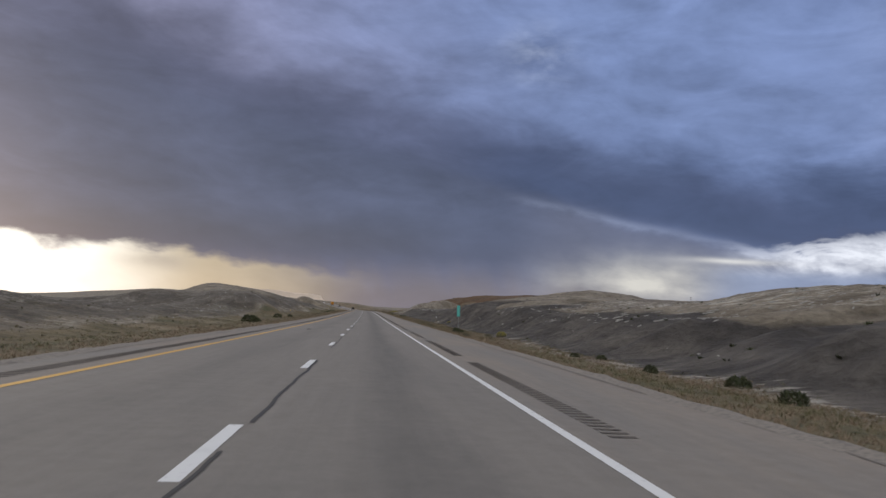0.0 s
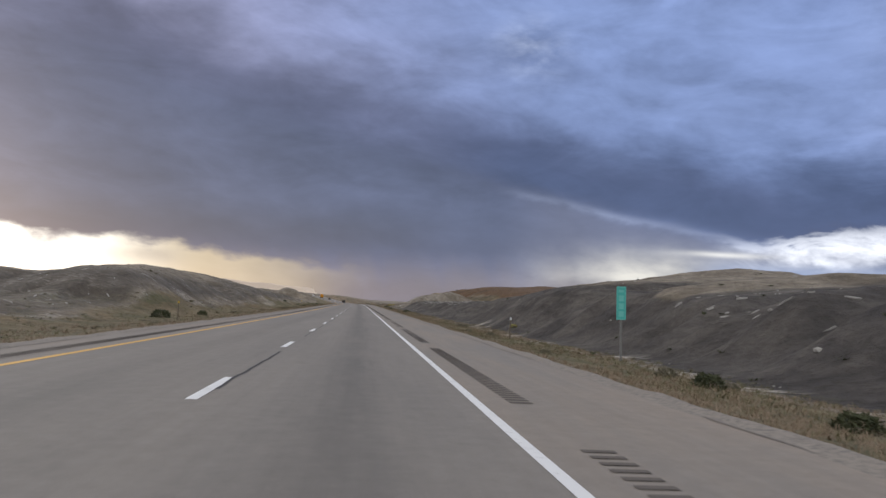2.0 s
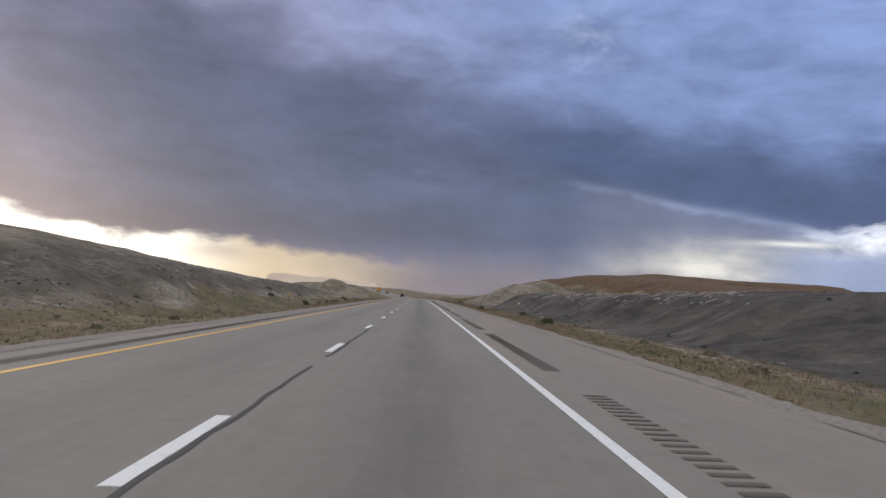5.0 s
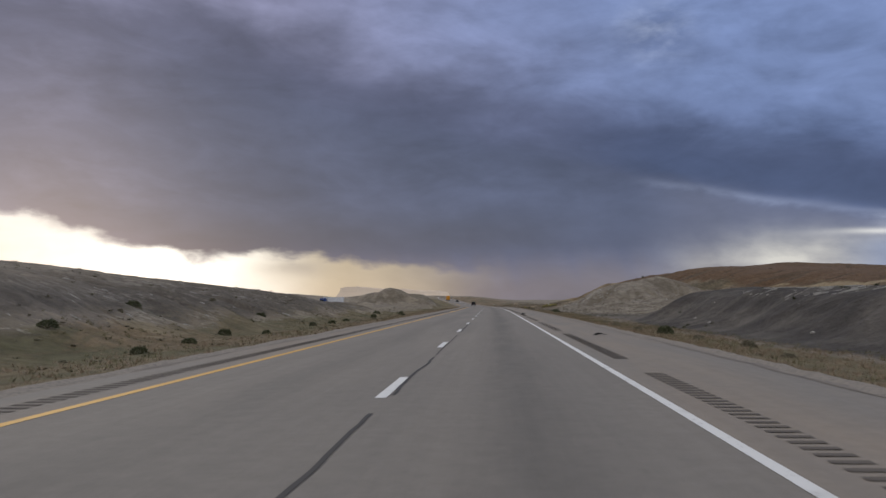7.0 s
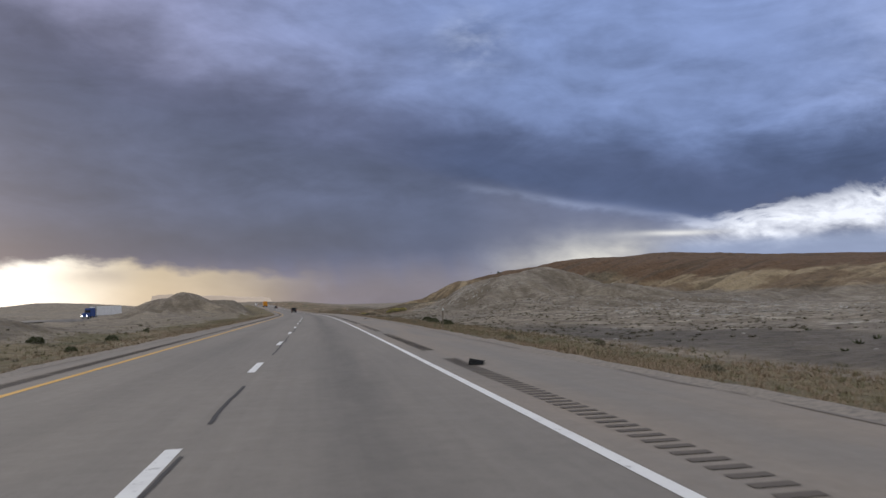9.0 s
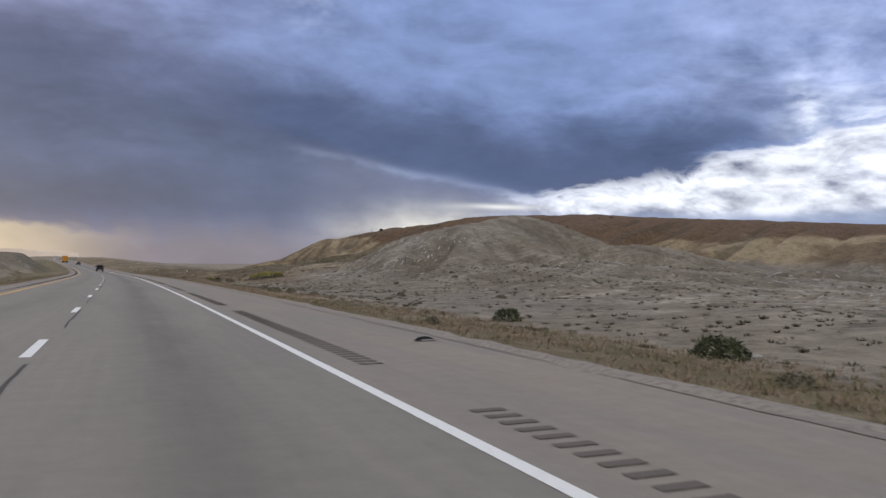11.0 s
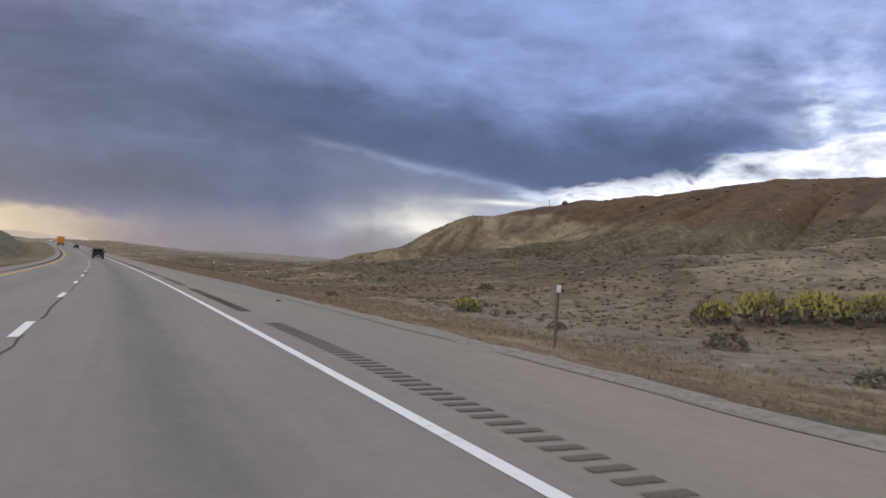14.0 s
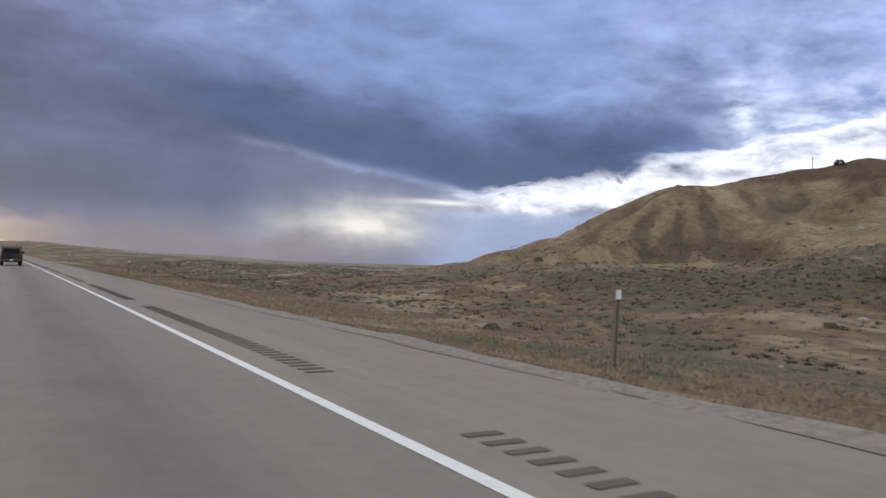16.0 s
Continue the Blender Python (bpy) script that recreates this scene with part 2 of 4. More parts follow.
def land_matter():
    m, t, b, p = matter("badland_soil", 0.95)
    shale, rust, grass, salt, steep, cap, dry = (attribute(t, n) for n in ("shale", "rust", "grass", "salt", "steep", "cap", "dry"))
    rill_mask, brush = attribute(t, "rill_mask"), attribute(t, "brush")
    wide = noise_of(t, p, 0.035, 5.0, 0.6, 0.4)
    mid = noise_of(t, p, 0.22, 6.0, 0.65, 0.5)
    fine = noise_of(t, p, 2.2, 6.0, 0.7)
    px, py, pz = split(t, p)
    beds = noise_of(t, vec(t, px * 0.02, py * 0.02, pz * 0.9 + mid * 1.6), 1.0, 4.0, 0.65)
    lobes = noise_of(t, vec(t, px * 0.07, py * 0.07, pz * 0.02), 1.0, 4.0, 0.6, 0.8)
    soil = blend(t, mid.ss(0.3, 0.7), (0.205, 0.180, 0.148), (0.325, 0.29, 0.24))
    soil = blend(t, wide.ss(0.45, 0.65) * 0.6, soil, (0.235, 0.215, 0.195))
    dark = blend(t, (mid + beds * 0.6 - 0.3).ss(0.3, 0.75), (0.064, 0.060, 0.060), (0.145, 0.134, 0.126))
    c = blend(t, (shale + (mid - 0.5) * 0.5).ss(0.2, 0.75), soil, dark)
    red = blend(t, (lobes * 0.95 + beds * 0.25).ss(0.50, 0.70), (0.190, 0.142, 0.096), (0.35, 0.290, 0.198))
    red = blend(t, (cap + (mid - 0.5) * 0.7).ss(0.25, 0.7), red, (0.150, 0.100, 0.066))
    c = blend(t, (rust + (mid - 0.5) * 0.6).ss(0.25, 0.65), c, red)
    # darker brown along the rills of the steeper slopes
    c = blend(t, (rill_mask.ss(0.15, 0.60) * (0.55 + mid * 0.6) * steep.ss(0.10, 0.30) * shale.ss(0.85, 0.45) * (0.55 + rust.ss(0.2, 0.5) * 0.4)).sat() * 0.8, c, (0.098, 0.078, 0.058))
    patch = noise_of(t, vec(t, px * 0.16, py * 0.10, pz * 0.3), 1.0, 5.0, 0.65, 0.7)
    scrub = blend(t, fine.ss(0.35, 0.65), (0.060, 0.056, 0.038), (0.165, 0.14, 0.098))
    fleck = noise_of(t, vec(t, px * 1.2 + py * 1.2, pz * 5.0 + py * 2.6 + px * 0.4, pz * 0.3), 1.0, 4.0, 0.66, 0.2)
    crust = (fleck + mid * 0.8 - 0.40 + (salt - 1.0).max(0.0) * 0.6).ss(0.565, 0.63) * salt.min(1.0)
    c = blend(t, (crust * 0.85).sat(), c, (0.54, 0.52, 0.48))
    straw = blend(t, mid.ss(0.35, 0.65), (0.255, 0.192, 0.126), (0.160, 0.110, 0.070))
    olive = blend(t, mid.ss(0.35, 0.65), (0.215, 0.185, 0.118), (0.130, 0.124, 0.072))
    straw = blend(t, patch.ss(0.50, 0.58) * 0.9, straw, (0.105, 0.108, 0.062))
    straw = blend(t, patch.ss(0.46, 0.38) * 0.85, straw, (0.36, 0.30, 0.215))
    turf = blend(t, (dry + (wide - 0.5) * 0.8).ss(0.2, 0.8), olive, straw)
    c = blend(t, (grass + (fine - 0.5) * 0.6 + (mid - 0.5) * 0.5).ss(0.3, 0.7), c, turf)
    tuft = noise_of(t, p, 1.1, 4.0, 0.7)
    c = blend(t, (brush * (0.35 + patch * 0.55 + (tuft - 0.5) * 1.6)).sat().ss(0.22, 0.62) * 0.85, c, scrub)
    c = blend(t, fine.ss(0.5, 0.28) * 0.35, c, (0.085, 0.078, 0.066))
    sage = noise_of(t, p, 0.75, 3.0, 0.6)
    c = blend(t, (sage.ss(0.58, 0.68) * steep.ss(0.4, 0.15)) * 0.4, c, (0.10, 0.10, 0.07))
    clod = noise_of(t, p, 0.8, 6.0, 0.72, 0.6)
    shade = 1.0 + (clod - 0.5) * 1.35 + (fine - 0.5) * 0.6 + (mid - 0.5) * 0.35
    c = blend(t, 1.0, c, vec(t, shade * 1.035, shade, shade * 0.93), "MULTIPLY")
    t.links.new(c.out, b.inputs["Base Color"])
    relief(t, b, fine * 0.5 + clod * 1.3 + mid * 1.5, 0.9, 0.4)
    return m


# ---- the road's line: s metres along, d metres to the side ----
STEP = 1.0
RUN = np.arange(-220.0, 2700.0, STEP)


def along_road():
    turn = np.interp(RUN, (0, 100, 199, 297, 360, 423, 517, 1200), (-0.23, 0.0, 0.19, 0.30, 0.64, 1.50, 2.96, 13.6))
    fall = np.interp(RUN, (0, 100, 199, 297, 360, 423, 517), (-0.8, -0.5, -0.38, -0.42, -0.46, -0.64, -0.74))
    climb = np.interp(RUN, (517, 600, 700, 780, 870, 960), (-0.74, -0.25, 0.2, 0.9, 1.0, -0.5))
    climb = np.where(RUN < 517, fall, climb)
    smooth = np.ones(81) / 81
    turn = np.convolve(np.pad(np.radians(turn), 40, "edge"), smooth, "valid")
    fall = np.convolve(np.pad(np.radians(fall), 40, "edge"), smooth, "valid")
    climb = np.convolve(np.pad(np.radians(climb), 40, "edge"), smooth, "valid")
    x, y, z, low = np.cumsum(-np.sin(turn)), np.cumsum(np.cos(turn)), np.cumsum(np.tan(climb)), np.cumsum(np.tan(fall))
    k = 220
    return x - x[k], y - y[k], z - z[k], turn, low - low[k]


ROAD_X, ROAD_Y, ROAD_Z, ROAD_TURN, PLAIN_Z = along_road()


def spot_at(s, d, up=0.0):
    """World place(s) of s metres along the road and d metres to its right."""
    a = np.interp(s, RUN, ROAD_TURN)
    return (np.interp(s, RUN, ROAD_X) + d * np.cos(a), np.interp(s, RUN, ROAD_Y) + d * np.sin(a), np.interp(s, RUN, ROAD_Z) + up)


def heading(s):
    return math.degrees(float(np.interp(s, RUN, ROAD_TURN)))


# ---- the land ----
def cells(ix, iy, seed):
    n = (ix.astype(np.int64) * 374761393 + iy.astype(np.int64) * 668265263 + seed * 1442695041) & 0xFFFFFFFF
    n = ((n ^ (n >> 13)) * 1274126177) & 0xFFFFFFFF
    return ((n ^ (n >> 16)) & 0xFFFF) / 65535.0


def ripple(u, v, seed=0):
    iu, iv = np.floor(u), np.floor(v)
    fu, fv = u - iu, v - iv
    fu, fv = fu * fu * (3 - 2 * fu), fv * fv * (3 - 2 * fv)
    a, b = cells(iu, iv, seed), cells(iu + 1, iv, seed)
    c, d = cells(iu, iv + 1, seed), cells(iu + 1, iv + 1, seed)
    return (a + (b - a) * fu) * (1 - fv) + (c + (d - c) * fu) * fv


def ripples(u, v, seed=0, octaves=4):
    total, amp = 0.0, 0.5
    for k in range(octaves):
        total = total + amp * (ripple(u * 2 ** k, v * 2 ** k, seed + k) - 0.5)
        amp *= 0.5
    return total


def soft(a, lo, hi):
    t = np.clip((a - lo) / (hi - lo), 0, 1)
    return t * t * (3 - 2 * t)


# ridges: from (s, d) to (s, d), their two heights, half-width, steepness of the flanks
LEFT_RIDGES = [
    (-40.4, -60, 60.6, -60.4, 5, 5, 24.8, 2.5),
    (145.8, -21.6, 248, -46.1, 4, 7, 11.8, 2.3),
    (230.9, -36.7, 347.4, -45.6, 5.9, 4.7, 21, 2.7),
    (500, -120, 640, -110, 3, 3, 26, 2.5),
    (566.1, -39.9, 567.6, -36.5, 6.9, 8.8, 12.8, 2.6),
    (646.6, -25.2, 771.3, -35.1, 5.4, 6.5, 29.8, 2.7),
    (164.1, -41.8, 242.3, -30.9, 4, 4.4, 8.6, 2.5),
]
RIGHT_RIDGES = [
    (487, 24, 481, 36, 1.6, 2.6, 7, 2.2),
    (497, 42, 490, 62, 3.4, 6, 9, 2),
    (572.5, 59.2, 563.3, 75.8, 10.5, 11.7, 23.3, 0),
    (563.3, 75.8, 556.4, 78.3, 11.7, 10.7, 32.5, 0),
    (534.6, 102.9, 445, 139.9, 15.5, 9, 43.5, 3.6),
    (118, 70, 152, 76, 6, 6, 24, 3),
    (28.4, 61.9, 80.1, 65.5, 5.6, 5.6, 17.9, 3),
    (-21, 40, 59.6, 43.2, 4.8, 5.6, 18, 2.9),
    (53.3, 55, 138.2, 42.4, 4, 6, 28.6, 2.6),
    (157.9, 47.5, 170.3, 39.4, 8.1, 6.1, 20.1, 2.9),
    (235, 60, 330, 75, 3.5, 3.5, 20, 2.5),
    (448, 48.1, 442.1, 38.4, 8.8, 7, 12.7, 1.9),
    (518.8, 185, 544.9, 139.1, 14.4, 15.7, 32.8, 3.8),
    (617.1, 79.9, 596.4, 64.1, 6.5, 5.2, 8.5, 2.9),
    (205, 28, 302, 25, 3, 2.7, 10, 4),
]
FAR_RIDGES = [
    (1277.8, -253.8, 1971.6, 511.2, 10.3, 13, 113.9, 2),
    (1206.8, -401.1, 1309.7, -199.3, -2.7, 21.3, 160.7, 2),
]
RIDGES = LEFT_RIDGES + RIGHT_RIDGES + FAR_RIDGES


BROW = 1.10      # hollow of the mesa's flanks


def ridge_rise(s, d, q, gully):
    s1, d1, s2, d2, h1, h2, w, p = q
    vs, vd = s2 - s1, d2 - d1
    length = math.hypot(vs, vd) + 1e-6
    k = np.clip(((s - s1) * vs + (d - d1) * vd) / length ** 2, 0, 1)
    gs, gd = s - s1 - k * vs, d - d1 - k * vd
    r = np.hypot(gs, gd)
    # gullies run straight down the flank; those of the mesa follow its whole brow
    if p:
        u = k * length + np.arctan2(gd, gs) * w * 0.8
    else:
        ks = np.clip(((s - 571.5) * -25.8 + (d - 58.6) * 28.5) / 1478.0, 0, 1)
        u = ks * 38.4 + np.arctan2(d - 58.6 - 28.5 * ks, s - 571.5 + 25.8 * ks) * 18.0
    u = u + ripples(s / 12, d / 12, 17, 2) * 5.0
    cut = 0.45 * (1.0 - 2.0 * np.abs(ripple(u / 11.0, r / 70.0, 7) - 0.5)) + 0.92 * (1.0 - 2.0 * np.abs(ripple(u / 4.0, r / 34.0, 8) - 0.5)) ** 1.5 + 0.36 * (1.0 - 2.0 * np.abs(ripple(u / 1.9, r / 18.0, 9) - 0.5))
    line = (1.0 - 2.0 * np.abs(ripple(u / 4.4, r / 30.0, 31) - 0.5)) ** 9 + 0.7 * (1.0 - 2.0 * np.abs(ripple(u / 2.1, r / 22.0, 33) - 0.5)) ** 9
    cut = cut + line * 0.30
    r = r * np.maximum(1.0 + gully * 3.0 / (p or 2.2) ** 1.15 * (cut - 0.80) * np.clip(r / w, 0, 1.2 if p else 0.7), 0.55)
    r = np.hypot(r, 1.5) - 0.4 if not p else r
    if not p:      # straight flanks that meet in a sharp edge
        return (h1 + (h2 - h1) * k) * ((1.0 - r / w + np.sqrt((1.0 - r / w) ** 2 + 0.02)) * 0.5) ** BROW, line
    return (h1 + (h2 - h1) * k) / (1 + (r / w) ** p), line


def land_height(s, d, rills=False):
    side = np.abs(d - 0.65)
    base = np.interp(side, (6.2, 6.7, 9, 13, 30), (-0.03, -0.08, -0.35, -0.62, -0.6))
    open_land = soft(s, 314, 350)
    toe = side + ripples(s / 6.0, d / 40, 51, 4) * 5.5 * (1 - open_land)
    far = np.where(d > 0, (1 - open_land) * soft(toe, 13.0, 19.5) + open_land * soft(side, 14, 31), soft(toe, 13.0, 23))
    total, rill_mask = 1e-6, 0.0
    for q in RIDGES:
        rise, rill = ridge_rise(s, d, q, 0.0 if q[6] > 100 else 0.42 if q[7] else 0.9)
        share = np.maximum(rise, 0) ** 4
        total, rill_mask = total + share, rill_mask + share * rill
    rise = total ** 0.25 * far
    lumps = ripples(s / 22, d / 22, 3, 5) * 1.6 * np.clip((side - 14) / 22, 0, 1) + ripples(s / 3.5, d / 3.5, 5, 3) * (0.22 + 0.34 * np.clip((side - 13) / 6, 0, 1)) * np.clip((side - 7) / 5, 0, 1)
    under = np.where(side < 6.1, -0.35, 0.0)
    return (base + rise + lumps + under, rill_mask / total) if rills else base + rise + lumps + under


def ground_z(s, d):
    """Height of the land over the road's own level: beyond the dip the road climbs on a bank."""
    off = np.interp(s, RUN, PLAIN_Z - ROAD_Z)
    return land_height(s, d) + off * soft(np.abs(d - 0.65), 22, 90)


def sheet(name, s, d, z, mat, extra=None, closed=False):
    """A grid over the lines s and d with heights z[s, d]."""
    S, D = np.meshgrid(s, d, indexing="ij")
    x, y, zz = spot_at(S, D)
    co = np.stack([x, y, zz + z], -1).reshape(-1, 3)
    n, k = len(s), len(d)
    i = (np.arange(n - 1)[:, None] * k + np.arange(k - 1)[None, :]).ravel()
    quads = np.stack([i, i + 1, i + k + 1, i + k], 1)
    me = bpy.data.meshes.new(name)
    me.vertices.add(len(co)), me.loops.add(quads.size), me.polygons.add(len(quads))
    me.vertices.foreach_set("co", co.ravel())
    me.polygons.foreach_set("loop_start", np.arange(0, quads.size, 4))
    me.loops.foreach_set("vertex_index", quads.ravel())
    me.update(calc_edges=True)
    me.polygons.foreach_set("use_smooth", np.ones(len(quads), dtype=bool))
    for key, values in (extra or {}).items():
        me.attributes.new(key, "FLOAT", "POINT").data.foreach_set("value", np.asarray(values, dtype=np.float32).ravel())
    me.materials.append(mat)
    return new(name, me)


def build_land():
    s = np.concatenate([np.arange(-60, 720, 0.78), 720 + np.geomspace(1.2, 1700, 150)])
    half = np.concatenate([np.arange(0, 6, 3.0), np.arange(6.0, 30, 0.5), np.arange(30, 75, 0.62), 75 + np.geomspace(1.0, 55, 36), 130 + np.geomspace(4, 1300, 40)])
    d = np.concatenate([0.65 - half[:0:-1], 0.65 + half])
    S, D = np.meshgrid(s, d, indexing="ij")
    rel, rill_mask = land_height(S, D, True)
    z = ground_z(S, D)
    side = np.abs(D - 0.65)
    gs, gd = np.gradient(z, s, d)
    steep = np.hypot(gs, gd)
    right = D > 0
    n = ripples(S / 30, D / 30, 21, 3)
    n2 = ripples(S / 9, D / 9, 24, 3)
    # dark shale in the first cutting, its crest weathered pale and crusted with salt
    cutting = soft(D, 12.5, 15) * soft(S + n * 40, 326, 296) * soft(D + n * 40, 90, 60)
    shale = np.where(right, cutting * soft(rel + n * 2.5 + n2 * 4 - np.interp(S, (0, 95, 130, 190, 240), (2.4, 2.7, 4.4, 4.6, 3.2)), 0.5, -0.5), 0.56 * soft(-D, 16, 19) * soft(S, 420, 330) * soft(rel + n * 4, 5.5, 2.5))
    hill = soft(np.hypot((S - 442) * 0.95, D - 42), 35, 18) * soft(D, 20, 26)
    shale = np.maximum(shale, np.where(right, np.maximum(0.34 * hill * soft(rel + n2 * 2, 0.3, 2.5), 0.32 * soft(S, 390, 410) * soft(S, 462, 436) * soft(D, 12, 15)), 0))
    shale = np.maximum(shale, np.where(right, 0.55 * soft(S, 296, 310) * soft(S, 372, 345) * soft(D, 13, 15) * soft(D + n2 * 8, 26, 20), 0))
    rust = np.where(right, soft(D + n * 25, 66, 84) * soft(S + D, 440, 520) * soft(rel, 1.0, 3.5), 0.0)
    rust = np.maximum(rust, np.where(right, 0.8 * soft(S, 485, 520) * soft(D, 24, 58) * soft(rel, 1.2, 4.5), 0))
    rust = np.maximum(rust, np.where(right, 0.8 * soft(S, 540, 552) * soft(D, 28, 40) * soft(rel, 0.3, 1.6), 0))
    rust = np.maximum(rust, np.where(right, 0.46 * soft(S + n * 20, 428, 450) * soft(D, 12, 18) * (1 - 0.8 * hill), 0))
    rust = rust * soft(S + D * 0.25 + n * 12, 630, 604)
    cap = rust * soft(rel + n2 * 5 - np.interp(S, (530, 560), (6.0, 9.5)), -1.2, 1.4)
    grass = np.where(right, soft(side + n2 * 3, 13.5, 9.5), soft(side + n2 * 6, 20, 14))
    grass = np.maximum(grass, np.where(right, 0.62 * soft(S, 465, 495), 0.4) * soft(side, 75, 16) * soft(rel, 3.5, 0.5))
    dry = np.where(right, soft(S, 330, 420), 0.45)
    brush = np.where(right, soft(S, 462, 492) * (0.35 + 0.65 * soft(D, 18, 34)) * soft(D, 11, 15) * soft(D + n * 20, 92, 70) * (1 - 0.85 * soft(np.hypot((S - 484) * 0.9, D - 29), 12, 7)) * (1 - 0.7 * soft(np.hypot(S - 494, D - 48), 13, 8)) * soft(rel + n2 * 4 - np.interp(S, (500, 535, 550, 562), (8.5, 5.5, 2.2, 0.3)), 0.8, -0.8), 0.8 * soft(S, 590, 640) * soft(-D, 8, 14) * soft(-D, 90, 60))
    crest = cutting * soft(rel + n2, 2.6, 3.4) * (1 - 0.9 * soft(S, 92, 112) * soft(S, 235, 205))
    flats = soft(S, 300, 340) * soft(S, 425, 385) * soft(D, 17, 30) * soft(rel, 7, 4)
    salt = np.where(right, np.maximum(np.maximum(1.06 * crest, flats * 0.85), hill * 0.30), 0.35 * soft(-D, 18, 22) * soft(S, 430, 380) * soft(rel, 5, 1))
    bench = D + n2 * 1.6 + n
    salt = np.maximum(salt, np.where(right, 1.08 * soft(S, 235, 195) * soft(bench, 12.0, 12.5) * soft(bench, 14.6, 14.0), 0.8 * soft(-bench, 13.5, 15) * soft(-bench, 18.5, 17)))
    salt = np.maximum(salt, np.where(right, 1.02 * soft(S, 578, 605) * soft(S, 700, 660) * soft(D, 15, 26) * soft(D, 80, 62) * soft(rel, 3.0, 1.0), 0))
    grass = grass * np.where(right, 1 - 0.8 * soft(salt, 1.03, 1.1), 1.0)
    edge = soft(side, 6.15, 6.3) * soft(side, 6.95, 6.75)
    grass = grass * (1 - edge)
    return tagged(sheet("ground", s, d, z, land_matter(), {"shale": shale, "rust": rust, "grass": grass, "salt": salt, "steep": steep, "cap": cap, "dry": dry, "rill_mask": rill_mask, "brush": brush}),
                  "grey and tan badland ground with dry verge grass", "ground", kind="structure")


ground = build_land()

# ---- the carriageway ----
LANE_L, LANE_R = -3.81, 3.77      # yellow and white edge lines
EDGE_L, EDGE_R = -5.6, 6.95       # rims of the pavement


def ribbon(name, d0, d1, s0, s1, up, mat, step=3.0, thick=0.0, ragged=0.0, seed=0):
    """A strip of surface that follows the road."""
    s = np.arange(s0, s1 + 0.01, min(step, (s1 - s0)))
    d = np.linspace(d0, d1, 2 if d1 - d0 < 1 else max(2, int((d1 - d0) / 0.6)))
    S, D = np.meshgrid(s, d, indexing="ij")
    z = np.full(S.shape, up)
    if thick:
        d = np.concatenate([[d[0]], d, [d[-1]]])
        S, D = np.meshgrid(s, d, indexing="ij")
        z = np.full(S.shape, up)
        z[:, 0] -= thick
        z[:, -1] -= thick
    ob = sheet(name, s, d, z, mat, {"across": D, "along": S})
    if thick:
        ob.data.polygons.foreach_set("use_smooth", np.zeros(len(ob.data.polygons), dtype=bool))
    if ragged:
        co = np.empty(len(ob.data.vertices) * 3)
        ob.data.vertices.foreach_get("co", co)
        co = co.reshape(-1, 3)
        co[:, 0] += ripples(S.ravel() / 1.7, S.ravel() * 0 + seed, seed, 4) * ragged
        ob.data.vertices.foreach_set("co", co.ravel())
    return ob


LANE = asphalt_matter("lane_asphalt", 0.224, (1.04, 0.96, 0.88))
SHOULDER = asphalt_matter("shoulder_asphalt", 0.240, (1.10, 0.95, 0.81))
WHITE = paint_matter("white_road_paint", (0.80, 0.80, 0.78))
YELLOW = paint_matter("yellow_road_paint", (0.72, 0.43, 0.10))
TAR = plain("crack_tar", (0.055, 0.052, 0.05), 0.7)
GROOVE = plain("milled_groove", (0.138, 0.120, 0.103), 0.95)
DIRT = plain("spilled_dirt", (0.245, 0.215, 0.186), 0.95, 0.0, 0.6, 7.0)
GRAVEL = plain("edge_gravel", (0.30, 0.265, 0.225), 0.95, 0.0, 0.9, 11.0)

road = tagged(ribbon("road", LANE_L, LANE_R, -60, 1500, 0.0, LANE, 4.0, 0.3), "worn grey asphalt motorway lanes", "road", kind="structure")
for nm, a, b in (("shoulder", LANE_R, EDGE_R), ("shoulder", EDGE_L, LANE_L)):
    tagged(ribbon(nm, a, b, -60, 1500, -0.004, SHOULDER, 4.0, 0.3), "pale asphalt hard shoulder beside the lane", "road shoulder", kind="structure")


def gravel_lip(side):
    """A low windrow of gravel and broken asphalt along the pavement's rim."""
    rim = EDGE_R if side > 0 else EDGE_L
    s = np.arange(-60, 700, 0.45)
    off = np.array([-0.42, -0.20, 0.0, 0.09, 0.18, 0.27, 0.35, 0.46]) * side
    up = np.array([-0.02, -0.006, 0.022, 0.042, 0.042, 0.02, -0.05, -0.30])
    S, O = np.meshgrid(s, off, indexing="ij")
    wander = ripples(S / 3.0, S * 0 + side, 41, 4) * 0.34
    z = up[None] + ripples(S / 0.8, O * 5, 43, 3) * 0.09 * (O * side > -0.05)
    x, y, zz = spot_at(S, rim + O + wander)
    ob = sheet("gravel_edge", s, rim + off, z, GRAVEL)
    ob.data.vertices.foreach_set("co", np.stack([x, y, zz + z], -1).ravel())
    ob.data.update()
    return tagged(ob, "low windrow of pale gravel along the pavement's rim", "gravel", kind="structure")


for a, b in ((EDGE_R - 0.20, EDGE_R + 0.04), (EDGE_L - 0.04, EDGE_L + 0.20)):
    tagged(ribbon("edge_dirt", a, b, -60, 640, 0.004, DIRT, 0.5, 0.0, 0.22, 6), "brown dirt spilled along the pavement's rim", "dirt", kind="structure")
gravel_lip(1)
gravel_lip(-1)
tagged(ribbon("edge_line", LANE_R - 0.068, LANE_R + 0.068, -60, 1500, 0.004, WHITE), "worn white painted edge line", "road marking", kind="structure")
tagged(ribbon("edge_line", LANE_L - 0.08, LANE_L + 0.08, -60, 1500, 0.004, YELLOW), "worn yellow painted edge line", "road marking", kind="structure")
PERIOD, FIRST = 11.826, 8.88
